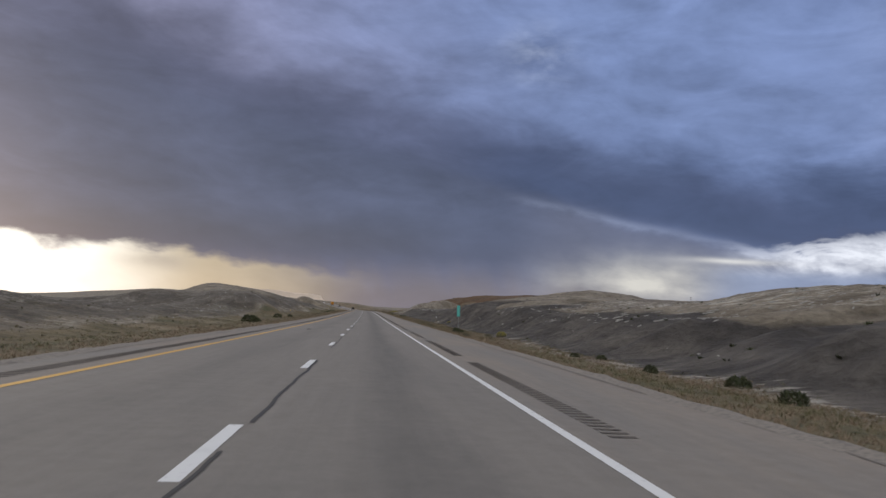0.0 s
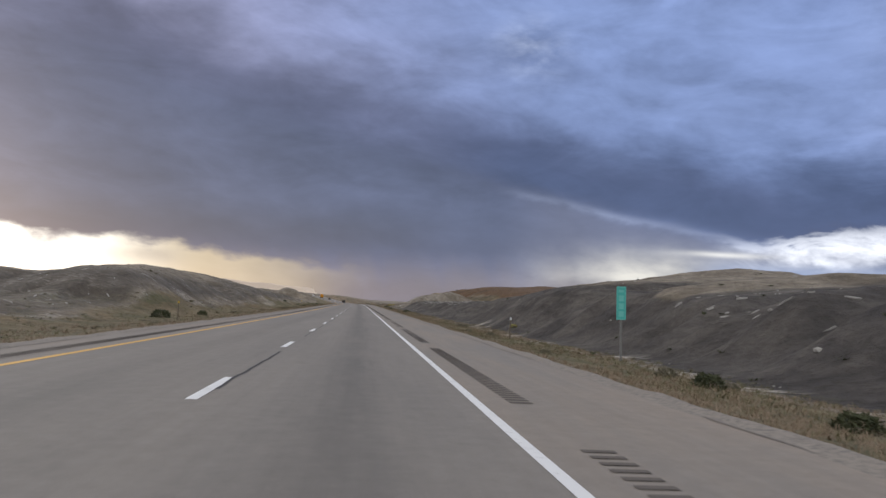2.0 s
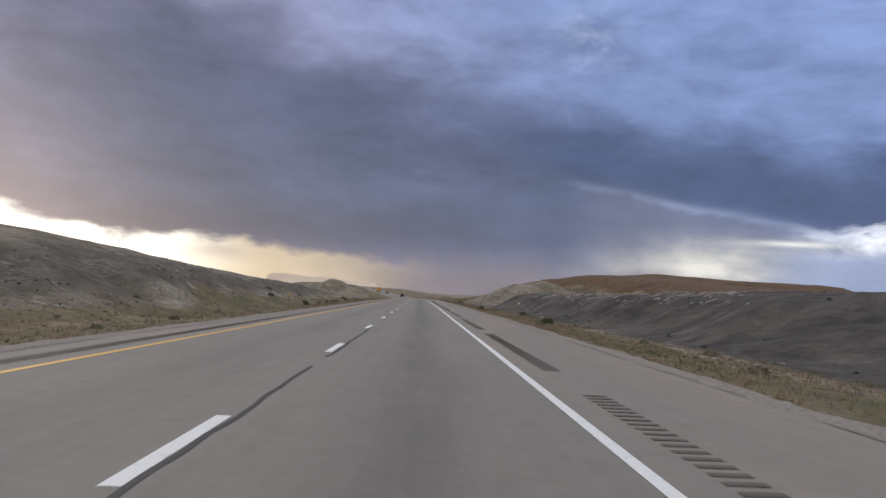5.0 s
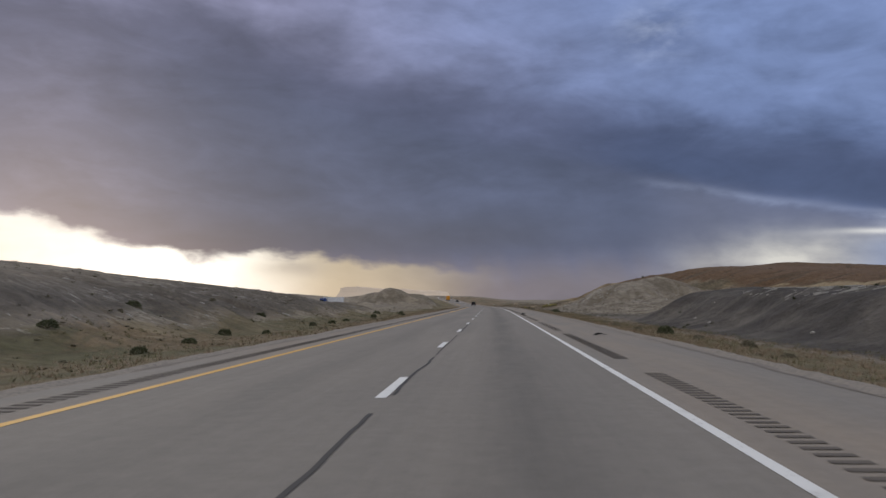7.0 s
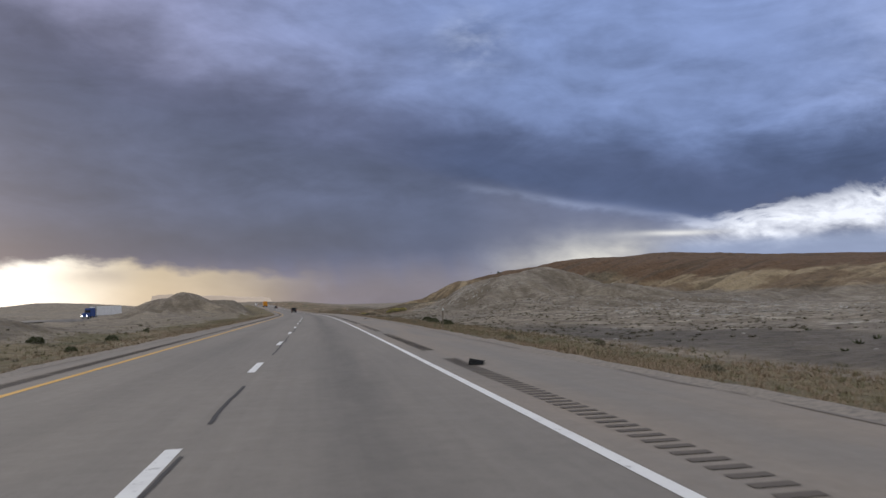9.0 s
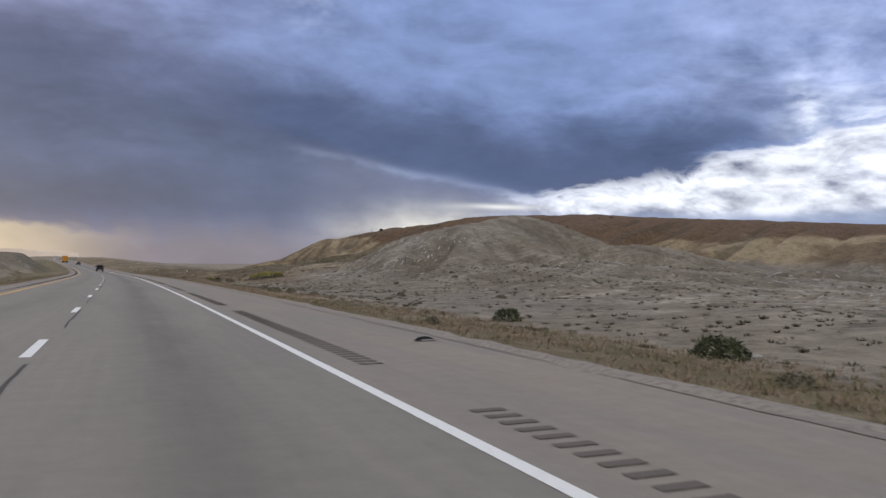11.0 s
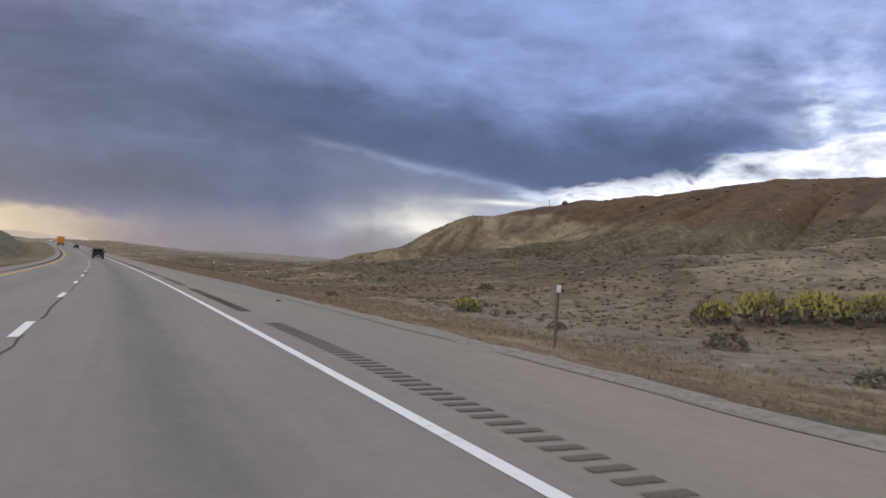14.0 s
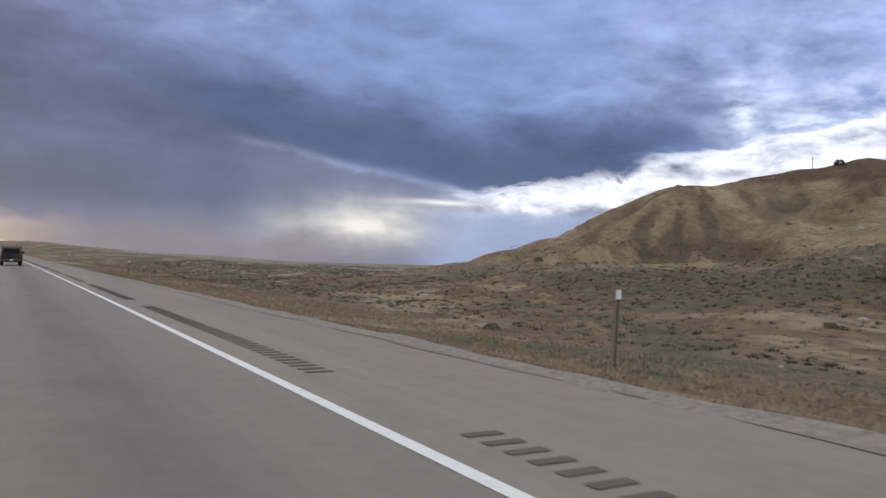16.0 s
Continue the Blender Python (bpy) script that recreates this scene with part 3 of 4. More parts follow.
for k in range(-4, 75):
    end = FIRST + PERIOD * k
    tagged(ribbon("lane_dash", -0.07, 0.09, end - 2.96, end, 0.004, WHITE, 0.37), "worn white painted lane dash", "road marking", "lane dashes", "structure")
crack = random.Random(3)
at = -50.0
while at < 620:
    length = crack.uniform(4, 16)
    half = crack.uniform(0.014, 0.032)
    mid_d = crack.uniform(0.10, 0.15)
    tagged(ribbon("crack_seal", mid_d - half, mid_d + half, at, at + length, 0.006, TAR, 0.2, 0.0, 0.12, 2), "dark wandering crack along the lane joint", "road crack", "lane joint cracks", "structure")
    at += length + crack.uniform(0.5, 9)


def rumble(name, d0, d1, near, count):
    """One milled strip: a row of shallow grooves across the shoulder."""
    me = bpy.data.meshes.new(name)
    verts, faces = [], []
    for k in range(count):
        for ds, z in ((0.0, 0.004), (0.03, 0.002), (0.10, 0.002), (0.13, 0.004)):
            for d in (d0, d1):
                verts.append(spot_at(near + k * 0.30 + ds, d, z))
        b = k * 8
        faces += [(b, b + 1, b + 3, b + 2), (b + 2, b + 3, b + 5, b + 4), (b + 4, b + 5, b + 7, b + 6)]
    me.from_pydata([tuple(map(float, v)) for v in verts], [], faces)
    me.materials.append(GROOVE)
    return tagged(new(name, me), "dark milled rumble strip in the shoulder", "rumble strip", "rumble strips", "structure")


for k in range(-3, 45):
    rumble("rumble_strip", 4.27, 4.61, 8.9 + 17.2 * k, 46)
    rumble("rumble_strip", -4.75, -4.35, 6.0 + 17.2 * k, 57)

# ---- small helpers for things ----
def thing(name, m, label, category, group="", kind=""):
    ob = new(name)
    ob.matrix_world = m
    return tagged(ob, label, category, group, kind)


def part(name, bm, material, parent, label=""):
    me = bpy.data.meshes.new(name)
    bm.to_mesh(me)
    bm.free()
    me.materials.append(material)
    ob = new(name, me)
    ob.parent = parent
    return tagged(ob, label)


def block(x0, x1, y0, y1, z0, z1, bevel=0.0, taper=None):
    """A bevelled block; taper moves the top's four sides in by (x0, x1, y0, y1)."""
    bm = bmesh.new()
    bmesh.ops.create_cube(bm, size=1.0)
    tx0, tx1, ty0, ty1 = taper or (0, 0, 0, 0)
    for v in bm.verts:
        up = v.co.z > 0
        v.co = Vector(((x0 + tx0 * up) if v.co.x < 0 else (x1 - tx1 * up), (y0 + ty0 * up) if v.co.y < 0 else (y1 - ty1 * up), z1 if up else z0))
    if bevel:
        bmesh.ops.bevel(bm, geom=bm.edges[:], offset=bevel, segments=2, affect="EDGES", profile=0.6)
    return bm


def drum(radius, depth, at, axis="X", sides=24, bevel=0.0):
    bm = bmesh.new()
    bmesh.ops.create_cone(bm, cap_ends=True, segments=sides, radius1=radius, radius2=radius, depth=depth)
    if bevel:
        bmesh.ops.bevel(bm, geom=[e for e in bm.edges if len(e.link_faces) == 2 and abs(e.calc_face_angle(0)) > 1], offset=bevel, segments=2, affect="EDGES")
    turn = {"X": Matrix.Rotation(radians(90), 4, "Y"), "Y": Matrix.Rotation(radians(90), 4, "X"), "Z": Matrix()}[axis]
    bmesh.ops.transform(bm, matrix=Matrix.Translation(at) @ turn, verts=bm.verts[:])
    return bm


def joined(*meshes):
    out = bmesh.new()
    for bm in meshes:
        me = bpy.data.meshes.new("piece")
        bm.to_mesh(me)
        bm.free()
        out.from_mesh(me)
        bpy.data.meshes.remove(me)
    return out


def on_ground(s, d, sink=0.03):
    z = float(ground_z(np.array([float(s)]), np.array([float(d)]))[0])
    x, y, rz = spot_at(s, d)
    return float(x), float(y), float(rz) + z - sink


def at_road(s, d, up=0.0, turn=0.0):
    x, y, z = spot_at(s, d, up)
    return pose(float(x), float(y), float(z), math.degrees(math.atan(float(np.interp(s + 2, RUN, ROAD_Z) - np.interp(s - 2, RUN, ROAD_Z)) / 4)), 0, heading(s) + turn)


# ---- vehicles ----
BLACK_PAINT = plain("black_car_paint", (0.018, 0.019, 0.022), 0.35, 0.0, 0.35, 2.0)
DARK_PAINT = plain("charcoal_car_paint", (0.03, 0.032, 0.036), 0.3, 0.0, 0.3, 2.0)
ORANGE_PAINT = plain("amber_truck_paint", (0.62, 0.27, 0.02), 0.5, 0.0, 0.3, 1.0)
BLUE_PAINT = plain("blue_cab_paint", (0.025, 0.06, 0.22), 0.35, 0.0, 0.2, 2.0)
WHITE_PAINT = plain("white_panel_paint", (0.78, 0.78, 0.77), 0.5, 0.0, 0.25, 1.0)
RUBBER = plain("tyre_rubber", (0.02, 0.02, 0.02), 0.9)
STEEL = plain("galvanised_steel", (0.35, 0.35, 0.34), 0.5, 0.7)
DARK_STEEL = plain("weathered_steel", (0.10, 0.085, 0.075), 0.8, 0.3)
GLASS_DARK = plain("tinted_glass", (0.015, 0.018, 0.022), 0.08, 0.0, 0.05)
RED_LENS = plain("red_lamp_lens", (0.30, 0.015, 0.012), 0.25)
AMBER_LENS = plain("clear_lamp_lens", (0.7, 0.66, 0.55), 0.2)


def wheel(parent, x, y, r=0.40, w=0.27):
    tyre = part("wheel", drum(r, w, (x, y, r), "X", 28, 0.04), RUBBER, parent, "black rubber tyre")
    part("rim", drum(r * 0.58, w + 0.02, (x, y, r), "X", 20, 0.01), STEEL, tyre, "dull steel rim")


def pickup(m):
    v = thing("pickup_truck", m, "black pickup truck with a rack, driving in the lane", "pickup truck")
    part("bed", joined(block(-0.95, 0.95, -2.7, -0.55, 0.55, 1.08, 0.05), block(-0.98, -0.86, -2.7, -0.55, 0.95, 1.16, 0.03), block(0.86, 0.98, -2.7, -0.55, 0.95, 1.16, 0.03)), BLACK_PAINT, v)
    gate = part("tailgate", block(-0.84, 0.84, -2.76, -2.68, 0.62, 1.15, 0.03), BLACK_PAINT, v)
    part("handle", block(-0.12, 0.12, -2.79, -2.75, 0.98, 1.04, 0.01), DARK_STEEL, gate)
    part("cab", block(-0.93, 0.93, -0.6, 1.35, 0.55, 1.82, 0.09, (0.16, 0.16, 0.12, 0.45)), BLACK_PAINT, v)
    part("rear_window", block(-0.66, 0.66, -0.60, -0.50, 1.28, 1.66, 0.03), GLASS_DARK, v, "tinted rear window")
    part("hood", block(-0.92, 0.92, 1.2, 2.75, 0.55, 1.16, 0.10, (0.05, 0.05, 0, 0.12)), BLACK_PAINT, v)
    bumper = part("bumper", block(-0.97, 0.97, -2.92, -2.74, 0.48, 0.66, 0.03), DARK_STEEL, v)
    part("number_plate", block(-0.16, 0.16, -2.935, -2.92, 0.50, 0.64), WHITE_PAINT, bumper, "plain pale number plate")
    for sx in (-1, 1):
        part("tail_light", block(min(sx * 0.86, sx * 0.98), max(sx * 0.86, sx * 0.98), -2.77, -2.68, 0.72, 1.08, 0.02), RED_LENS, v, "red tail lamp")
        arm = part("mirror", block(min(sx * 0.95, sx * 1.24), max(sx * 0.95, sx * 1.24), 0.95, 1.10, 1.22, 1.45, 0.03), BLACK_PAINT, v)
        part("rack_post", joined(block(sx * 0.86 - 0.03, sx * 0.86 + 0.03, -0.75, -0.68, 1.1, 1.92), block(sx * 0.86 - 0.03, sx * 0.86 + 0.03, -2.6, -2.53, 1.1, 1.92), block(sx * 0.86 - 0.03, sx * 0.86 + 0.03, -2.6, -0.68, 1.86, 1.92)), DARK_STEEL, v)
        for y in (-1.75, 1.85):
            wheel(v, sx * 0.82, y)
    part("rack_bar", joined(*[block(-0.89, 0.89, y, y + 0.06, 1.86, 1.93, 0.01) for y in (-2.6, -1.7, -0.75)]), DARK_STEEL, v)
    part("chassis", block(-0.6, 0.6, -2.6, 2.5, 0.36, 0.58, 0.03), DARK_STEEL, v)
    return v


def box_truck(m):
    v = thing("box_truck", m, "amber yellow box truck on the far stretch of road", "truck")
    part("cargo_box", block(-1.25, 1.25, -4.4, 1.6, 1.0, 3.7, 0.06), ORANGE_PAINT, v)
    part("rear_door", joined(*[block(-1.1, 1.1, -4.44, -4.39, 1.12 + 0.5 * k, 1.58 + 0.5 * k, 0.01) for k in range(5)]), ORANGE_PAINT, v)
    part("cab", block(-1.05, 1.05, 1.75, 3.6, 0.7, 2.6, 0.12, (0.08, 0.08, 0, 0.35)), ORANGE_PAINT, v)
    part("frame", block(-0.5, 0.5, -4.3, 3.3, 0.6, 1.0, 0.03), DARK_STEEL, v)
    part("bumper", block(-1.2, 1.2, -4.55, -4.4, 0.55, 0.75, 0.02), DARK_STEEL, v)
    for sx in (-1, 1):
        part("tail_light", block(sx * 1.0 - 0.1, sx * 1.0 + 0.1, -4.47, -4.4, 0.85, 1.0, 0.01), RED_LENS, v, "red tail lamp")
        for y in (-2.8, 2.6):
            wheel(v, sx * 0.98, y, 0.48, 0.3)
    return v


def saloon(m, paint, label):
    v = thing("car", m, label, "car")
    part("body", block(-0.9, 0.9, -2.2, 2.3, 0.28, 0.88, 0.12, (0.04, 0.04, 0.05, 0.10)), paint, v)
    cabin = part("cabin", block(-0.80, 0.80, -1.7, 1.1, 0.86, 1.44, 0.10, (0.16, 0.16, 0.5, 0.7)), paint, v)
    part("rear_window", block(-0.62, 0.62, -1.62, -1.30, 0.95, 1.34, 0.03, (0.06, 0.06, 0.22, -0.1)), GLASS_DARK, cabin, "tinted rear window")
    part("windscreen", block(-0.62, 0.62, 0.62, 1.02, 0.95, 1.34, 0.03, (0.06, 0.06, -0.1, 0.3)), GLASS_DARK, cabin, "tinted windscreen")
    for sx in (-1, 1):
        part("tail_light", block(sx * 0.68 - 0.16, sx * 0.68 + 0.16, -2.24, -2.14, 0.62, 0.78, 0.02), RED_LENS, v, "red tail lamp")
        part("headlight", block(sx * 0.65 - 0.18, sx * 0.65 + 0.18, 2.18, 2.32, 0.56, 0.72, 0.02), AMBER_LENS, v, "clear headlamp")
        for y in (-1.35, 1.4):
            wheel(v, sx * 0.78, y, 0.32, 0.22)
    return v


def semi(m):
    v = thing("semi_truck", m, "semi truck with a blue cab and white trailer", "truck")
    trailer = part("trailer", block(-1.28, 1.28, -14.5, -0.6, 1.15, 4.05, 0.05), WHITE_PAINT, v, "plain white box trailer")
    part("trailer_rail", block(-1.3, 1.3, -14.5, -0.6, 1.05, 1.16), STEEL, trailer)
    part("cab", block(-1.2, 1.2, 0.0, 2.6, 0.9, 3.6, 0.15, (0.06, 0.06, 0, 0.45)), BLUE_PAINT, v, "blue cab")
    part("hood", block(-1.05, 1.05, 2.3, 4.1, 0.9, 2.0, 0.15, (0.08, 0.08, 0, 0.25)), BLUE_PAINT, v)
    part("windscreen", block(-0.98, 0.98, 2.28, 2.50, 2.1, 2.95, 0.04, (0.05, 0.05, 0, 0.12)), GLASS_DARK, v, "dark windscreen")
    part("bumper", block(-1.2, 1.2, 4.0, 4.25, 0.45, 0.9, 0.05), STEEL, v)
    for sx in (-1, 1):
        lamp = part("headlight", block(sx * 0.85 - 0.16, sx * 0.85 + 0.16, 4.02, 4.16, 1.0, 1.25, 0.03), HEADLAMP, v, "lit headlamp")
        part("exhaust_stack", drum(0.08, 2.8, (sx * 1.12, -0.15, 2.9), "Z", 16), STEEL, v)
        for y in (3.1, 0.4, -0.9, -12.2, -13.4):
            wheel(v, sx * 1.02, y, 0.52, 0.32)
    return v


def lit(name, colour, strength):
    m = bpy.data.materials.new(name)
    m.use_nodes = True
    b = m.node_tree.nodes["Principled BSDF"]
    b.inputs["Base Color"].default_value = (*colour, 1)
    b.inputs["Emission Color"].default_value, b.inputs["Emission Strength"].default_value = (*colour, 1), strength
    return m


HEADLAMP = lit("lit_headlamp", (1.0, 0.95, 0.85), 6.0)

pickup(at_road(608, 1.75))
box_truck(at_road(815, -1.9))
saloon(at_road(770, 1.7), DARK_PAINT, "dark saloon car on the far stretch of road")
saloon(at_road(905, -1.9), WHITE_PAINT, "small white car far along the road")

# opposite carriageway beyond the median, with its traffic
FAR_LANE = -66.0


def far_carriageway():
    s = np.arange(500.0, 960.0, 4.0)
    d = np.array([FAR_LANE - 6.2, FAR_LANE - 6.0, FAR_LANE, FAR_LANE + 6.0, FAR_LANE + 6.2])
    S, D = np.meshgrid(s, d, indexing="ij")
    z = np.repeat(ground_z(s, np.full(len(s), FAR_LANE))[:, None], len(d), 1) + 0.35
    z[:, 0] -= 0.6
    z[:, -1] -= 0.6
    return tagged(sheet("road", s, d, z, LANE, {"across": D, "along": S}), "grey asphalt of the opposite carriageway", "road", kind="structure")


far_carriageway()
x, y, z = on_ground(572, FAR_LANE + 1.8, -0.35)
semi(pose(x, y, z, 0, 0, heading(572) + 157))

# ---- roadside posts and signs ----
WHITE_REFLECT = plain("white_reflector", (0.80, 0.82, 0.82), 0.35, 0.0, 0.1)
YELLOW_REFLECT = plain("yellow_reflector", (0.75, 0.50, 0.06), 0.35, 0.0, 0.1)
POST = plain("weathered_post", (0.26, 0.215, 0.165), 0.8, 0.0, 0.5, 8.0)
SIGN_GREEN = plain("green_sign_sheeting", (0.11, 0.55, 0.49), 0.45, 0.0, 0.15, 5.0)
SIGN_PALE = plain("pale_sign_sheeting", (0.20, 0.64, 0.58), 0.45, 0.0, 0.1)


def delineator(s, d, lens, label):
    x, y, z = on_ground(s, d, 0.1)
    p = thing("delineator_post", pose(x, y, z, 1.5, 1.0, heading(s)), label, "delineator", "roadside delineators")
    bm = joined(block(-0.035, -0.027, -0.02, 0.02, 0, 1.42), block(0.027, 0.035, -0.02, 0.02, 0, 1.42), block(-0.035, 0.035, 0.012, 0.02, 0, 1.42))
    part("post", bm, POST, p)
    part("reflector", block(-0.055, 0.055, -0.035, -0.021, 1.27, 1.43, 0.006), lens, p)


for s, d in ((-6, 9.9), (114.1, 11.2), (237, 10.8), (350, 10.0), (467.9, 10.0), (526.5, 10.3), (587, 10.2), (646, 10.2)):
    delineator(s, d, WHITE_REFLECT, "steel delineator post with a white reflector in the verge")
for s, d in ((123.5, -10.7), (242.8, -10.8), (481, -10.5), (600, -10.5)):
    delineator(s, d, YELLOW_REFLECT, "steel delineator post with a yellow reflector in the median")


def mile_sign(s, d):
    x, y, z = on_ground(s, d, 0.1)
    g = thing("mile_sign", pose(x, y, z, 0, -1.5, heading(s) - 12), "tall narrow green mile sign on a steel post", "road sign")
    part("post", joined(block(-0.04, -0.03, -0.02, 0.03, 0, 2.9), block(0.03, 0.04, -0.02, 0.03, 0, 2.9), block(-0.04, 0.04, 0.02, 0.03, 0, 2.9)), STEEL, g)
    panel = part("panel", block(-0.19, 0.19, -0.035, -0.021, 1.75, 3.1, 0.006), SIGN_GREEN, g, "green reflective panel")
    rim = joined(block(-0.18, 0.18, -0.041, -0.036, 3.06, 3.085), block(-0.18, 0.18, -0.041, -0.036, 1.765, 1.79), block(-0.18, -0.165, -0.041, -0.036, 1.79, 3.06), block(0.165, 0.18, -0.041, -0.036, 1.79, 3.06))
    part("border", rim, SIGN_PALE, panel)
    part("lettering", joined(*[block(-0.10, 0.10, -0.041, -0.036, z0, z0 + h) for z0, h in ((2.86, 0.10), (2.50, 0.24), (2.18, 0.24), (1.88, 0.22))]), SIGN_PALE, panel, "pale unreadable bars of lettering")


mile_sign(97.5, 12.6)

# masts on the skyline
for s, d, h in ((565.3, 69.6, 1.3), (148, 64, 2.2)):
    x, y, z = on_ground(s, d, 0.2)
    mast = thing("mast", pose(x, y, z), "thin grey mast standing on the skyline", "mast", "masts on the skyline")
    part("pole", drum(0.035, h, (0, 0, h / 2), "Z", 10), DARK_STEEL, mast)
    part("cap", drum(0.055, 0.14, (0, 0, h), "Z", 10), DARK_STEEL, mast)

# ---- shrubs ----
def leafy(name, tones, rough=0.9):
    m, t, b, p = matter(name, rough)
    r = t.nodes.new("ShaderNodeNewGeometry")
    k = Sock(t, r.outputs["Random Per Island"])
    n = noise_of(t, p, 3.0, 4.0, 0.6)
    c = blend(t, k, tones[0], tones[1])
    c = blend(t, n.ss(0.4, 0.7) * 0.5, c, tones[2])
    t.links.new(c.out, b.inputs["Base Color"])
    return m


SAGE = leafy("sage_leaf", ((0.13, 0.122, 0.085), (0.235, 0.215, 0.155), (0.19, 0.16, 0.115)))
GREEN = leafy("greasewood_leaf", ((0.045, 0.056, 0.030), (0.105, 0.115, 0.058), (0.085, 0.08, 0.045)))
BLOOM = leafy("rabbitbrush_bloom", ((0.36, 0.325, 0.08), (0.52, 0.46, 0.15), (0.27, 0.25, 0.10)))
STRAW = leafy("dry_grass_blade", ((0.210, 0.160, 0.108), (0.36, 0.285, 0.200), (0.28, 0.195, 0.135)))
OLIVE = leafy("green_grass_blade", ((0.10, 0.10, 0.052), (0.20, 0.18, 0.095), (0.25, 0.20, 0.12)))
DUSK = leafy("dark_scrub_leaf", ((0.062, 0.058, 0.036), (0.125, 0.112, 0.07), (0.14, 0.11, 0.07)))
TWIG = plain("grey_twig", (0.12, 0.095, 0.07), 0.95)


def leaf_cloud(rng, count, rx, rz, size, lift=0.0, spikes=0.0):
    """Many small folded leaves filling an uneven dome."""
    verts, faces = [], []
    lobes = [(rng.uniform(0, 6.28), rng.uniform(0.6, 1.2)) for _ in range(7)]
    for _ in range(count):
        a = rng.uniform(0, 6.28)
        reach = 0.62 + 0.38 * max(math.cos(a - la) * ls for la, ls in lobes)
        e = rng.uniform(0, 1.0) ** 0.8
        rad = rx * reach * math.sqrt(max(0.0, 1 - (e * 0.92) ** 2)) * rng.uniform(0.45, 1.0) ** 0.5
        c = Vector((math.cos(a) * rad, math.sin(a) * rad, lift + rz * e * rng.uniform(0.85, 1.12)))
        u = Vector((rng.uniform(-1, 1), rng.uniform(-1, 1), rng.uniform(0.1, 1.2 + spikes))).normalized()
        w = u.cross(Vector((rng.uniform(-1, 1), rng.uniform(-1, 1), rng.uniform(-1, 1)))).normalized()
        k = size * rng.uniform(0.6, 1.5)
        b = len(verts)
        verts += [c - w * k * 0.35, c + w * k * 0.35, c + u * k + w * k * 0.12, c + u * k * 1.25]
        faces.append((b, b + 1, b + 2, b + 3))
    me = bpy.data.meshes.new("leaves")
    me.from_pydata(verts, [], faces)
    return me


def shrub(kind, seed, label, leaf, count, rx, rz, size, bloom=False):
    rng = random.Random(seed)
    b = thing(kind, pose(0, 0, -50), label, "shrub", kind + " along the road")
    stems = bmesh.new()
    for _ in range(9):
        a, lean = rng.uniform(0, 6.28), rng.uniform(0.15, 0.75)
        top = Vector((math.cos(a) * rx * lean, math.sin(a) * rx * lean, rz * rng.uniform(0.5, 0.9)))
        r = 0.018
        ring0 = [stems.verts.new((math.cos(q) * r, math.sin(q) * r, -0.05)) for q in (0, 2.09, 4.19)]
        tip = stems.verts.new(top)
        for i in range(3):
            stems.faces.new((ring0[i], ring0[(i + 1) % 3], tip))
    part("stems", stems, TWIG, b)
    me = leaf_cloud(rng, count, rx, rz, size)
    me.name = "foliage"
    me.materials.append(leaf)
    new("foliage", me).parent = b
    if bloom:
        me = leaf_cloud(rng, int(count * 0.6), rx * 1.0, rz * 0.75, size * 1.1, rz * 0.35, 2.0)
        me.name = "bloom"
        me.materials.append(BLOOM)
        tagged(new("bloom", me), "yellow flower spikes", kind="stuff").parent = b
    return b


def plant(models, spots, rng):
    for s, d, size in spots:
        size = size * (0.75 if d < 0 else 1.0)
        x, y, z = on_ground(s, d, 0.04)
        ob = copy_thing(rng.choice(models), pose(x, y, z, 0, 0, rng.uniform(0, 360)))
        ob.scale = (size * rng.uniform(0.9, 1.2), size * rng.uniform(0.9, 1.2), size * rng.uniform(0.85, 1.1))


rng = random.Random(5)
DARK = [shrub("greasewood_shrub", 11 + k, "dark green rounded greasewood shrub in the dry verge", GREEN, 620, 0.52, 0.42, 0.075) for k in range(3)]
GREY = [shrub("sagebrush", 31 + k, "grey-green sagebrush on bare soil", SAGE, 420, 0.50, 0.36, 0.075) for k in range(3)]
GOLD = [shrub("rabbitbrush", 51 + k, "rabbitbrush with yellow flower spikes beside the road", SAGE, 460, 0.62, 0.50, 0.085, True) for k in range(3)]
plant(DARK, ((24.1, 13.2, 0.8), (29.8, 12.4, 0.7), (38.3, 13.0, 0.6), (41.1, 12.4, 0.6), (19, 12.2, 0.8), (91, -12, 2.7), (89.6, -11.2, 1.5), (128.8, -13.1, 1.8), (86.2, 11.1, 0.8), (78.7, 10.2, 0.8), (76.8, 10.5, 0.7)), rng)
plant(DARK, ((140.3, -12.3, 1.3), (222, 11, 0.9), (276, -19.3, 1.3), (260, -11.5, 1.0), (268, -12.8, 0.9), (277, -14.2, 1.1), (298, -18.4, 1.2), (296, -13.4, 1.0), (349, -15.8, 1.4), (302, -13, 0.9), (329, -13.3, 1.2), (356, -13, 1.3)), rng)
plant(DARK, ((255, 13.6, 0.8), (272, 10.2, 0.9), (361.5, 12.2, 1.1), (385, 14.1, 1.2), (373, 12.9, 1.1), (338, -10.6, 0.8), (310, -13.2, 0.8), (380, -15.4, 0.9), (262, -16.2, 1.0), (280, -12.6, 0.9), (486, 16.3, 0.9), (564, 71.8, 1.1)), rng)
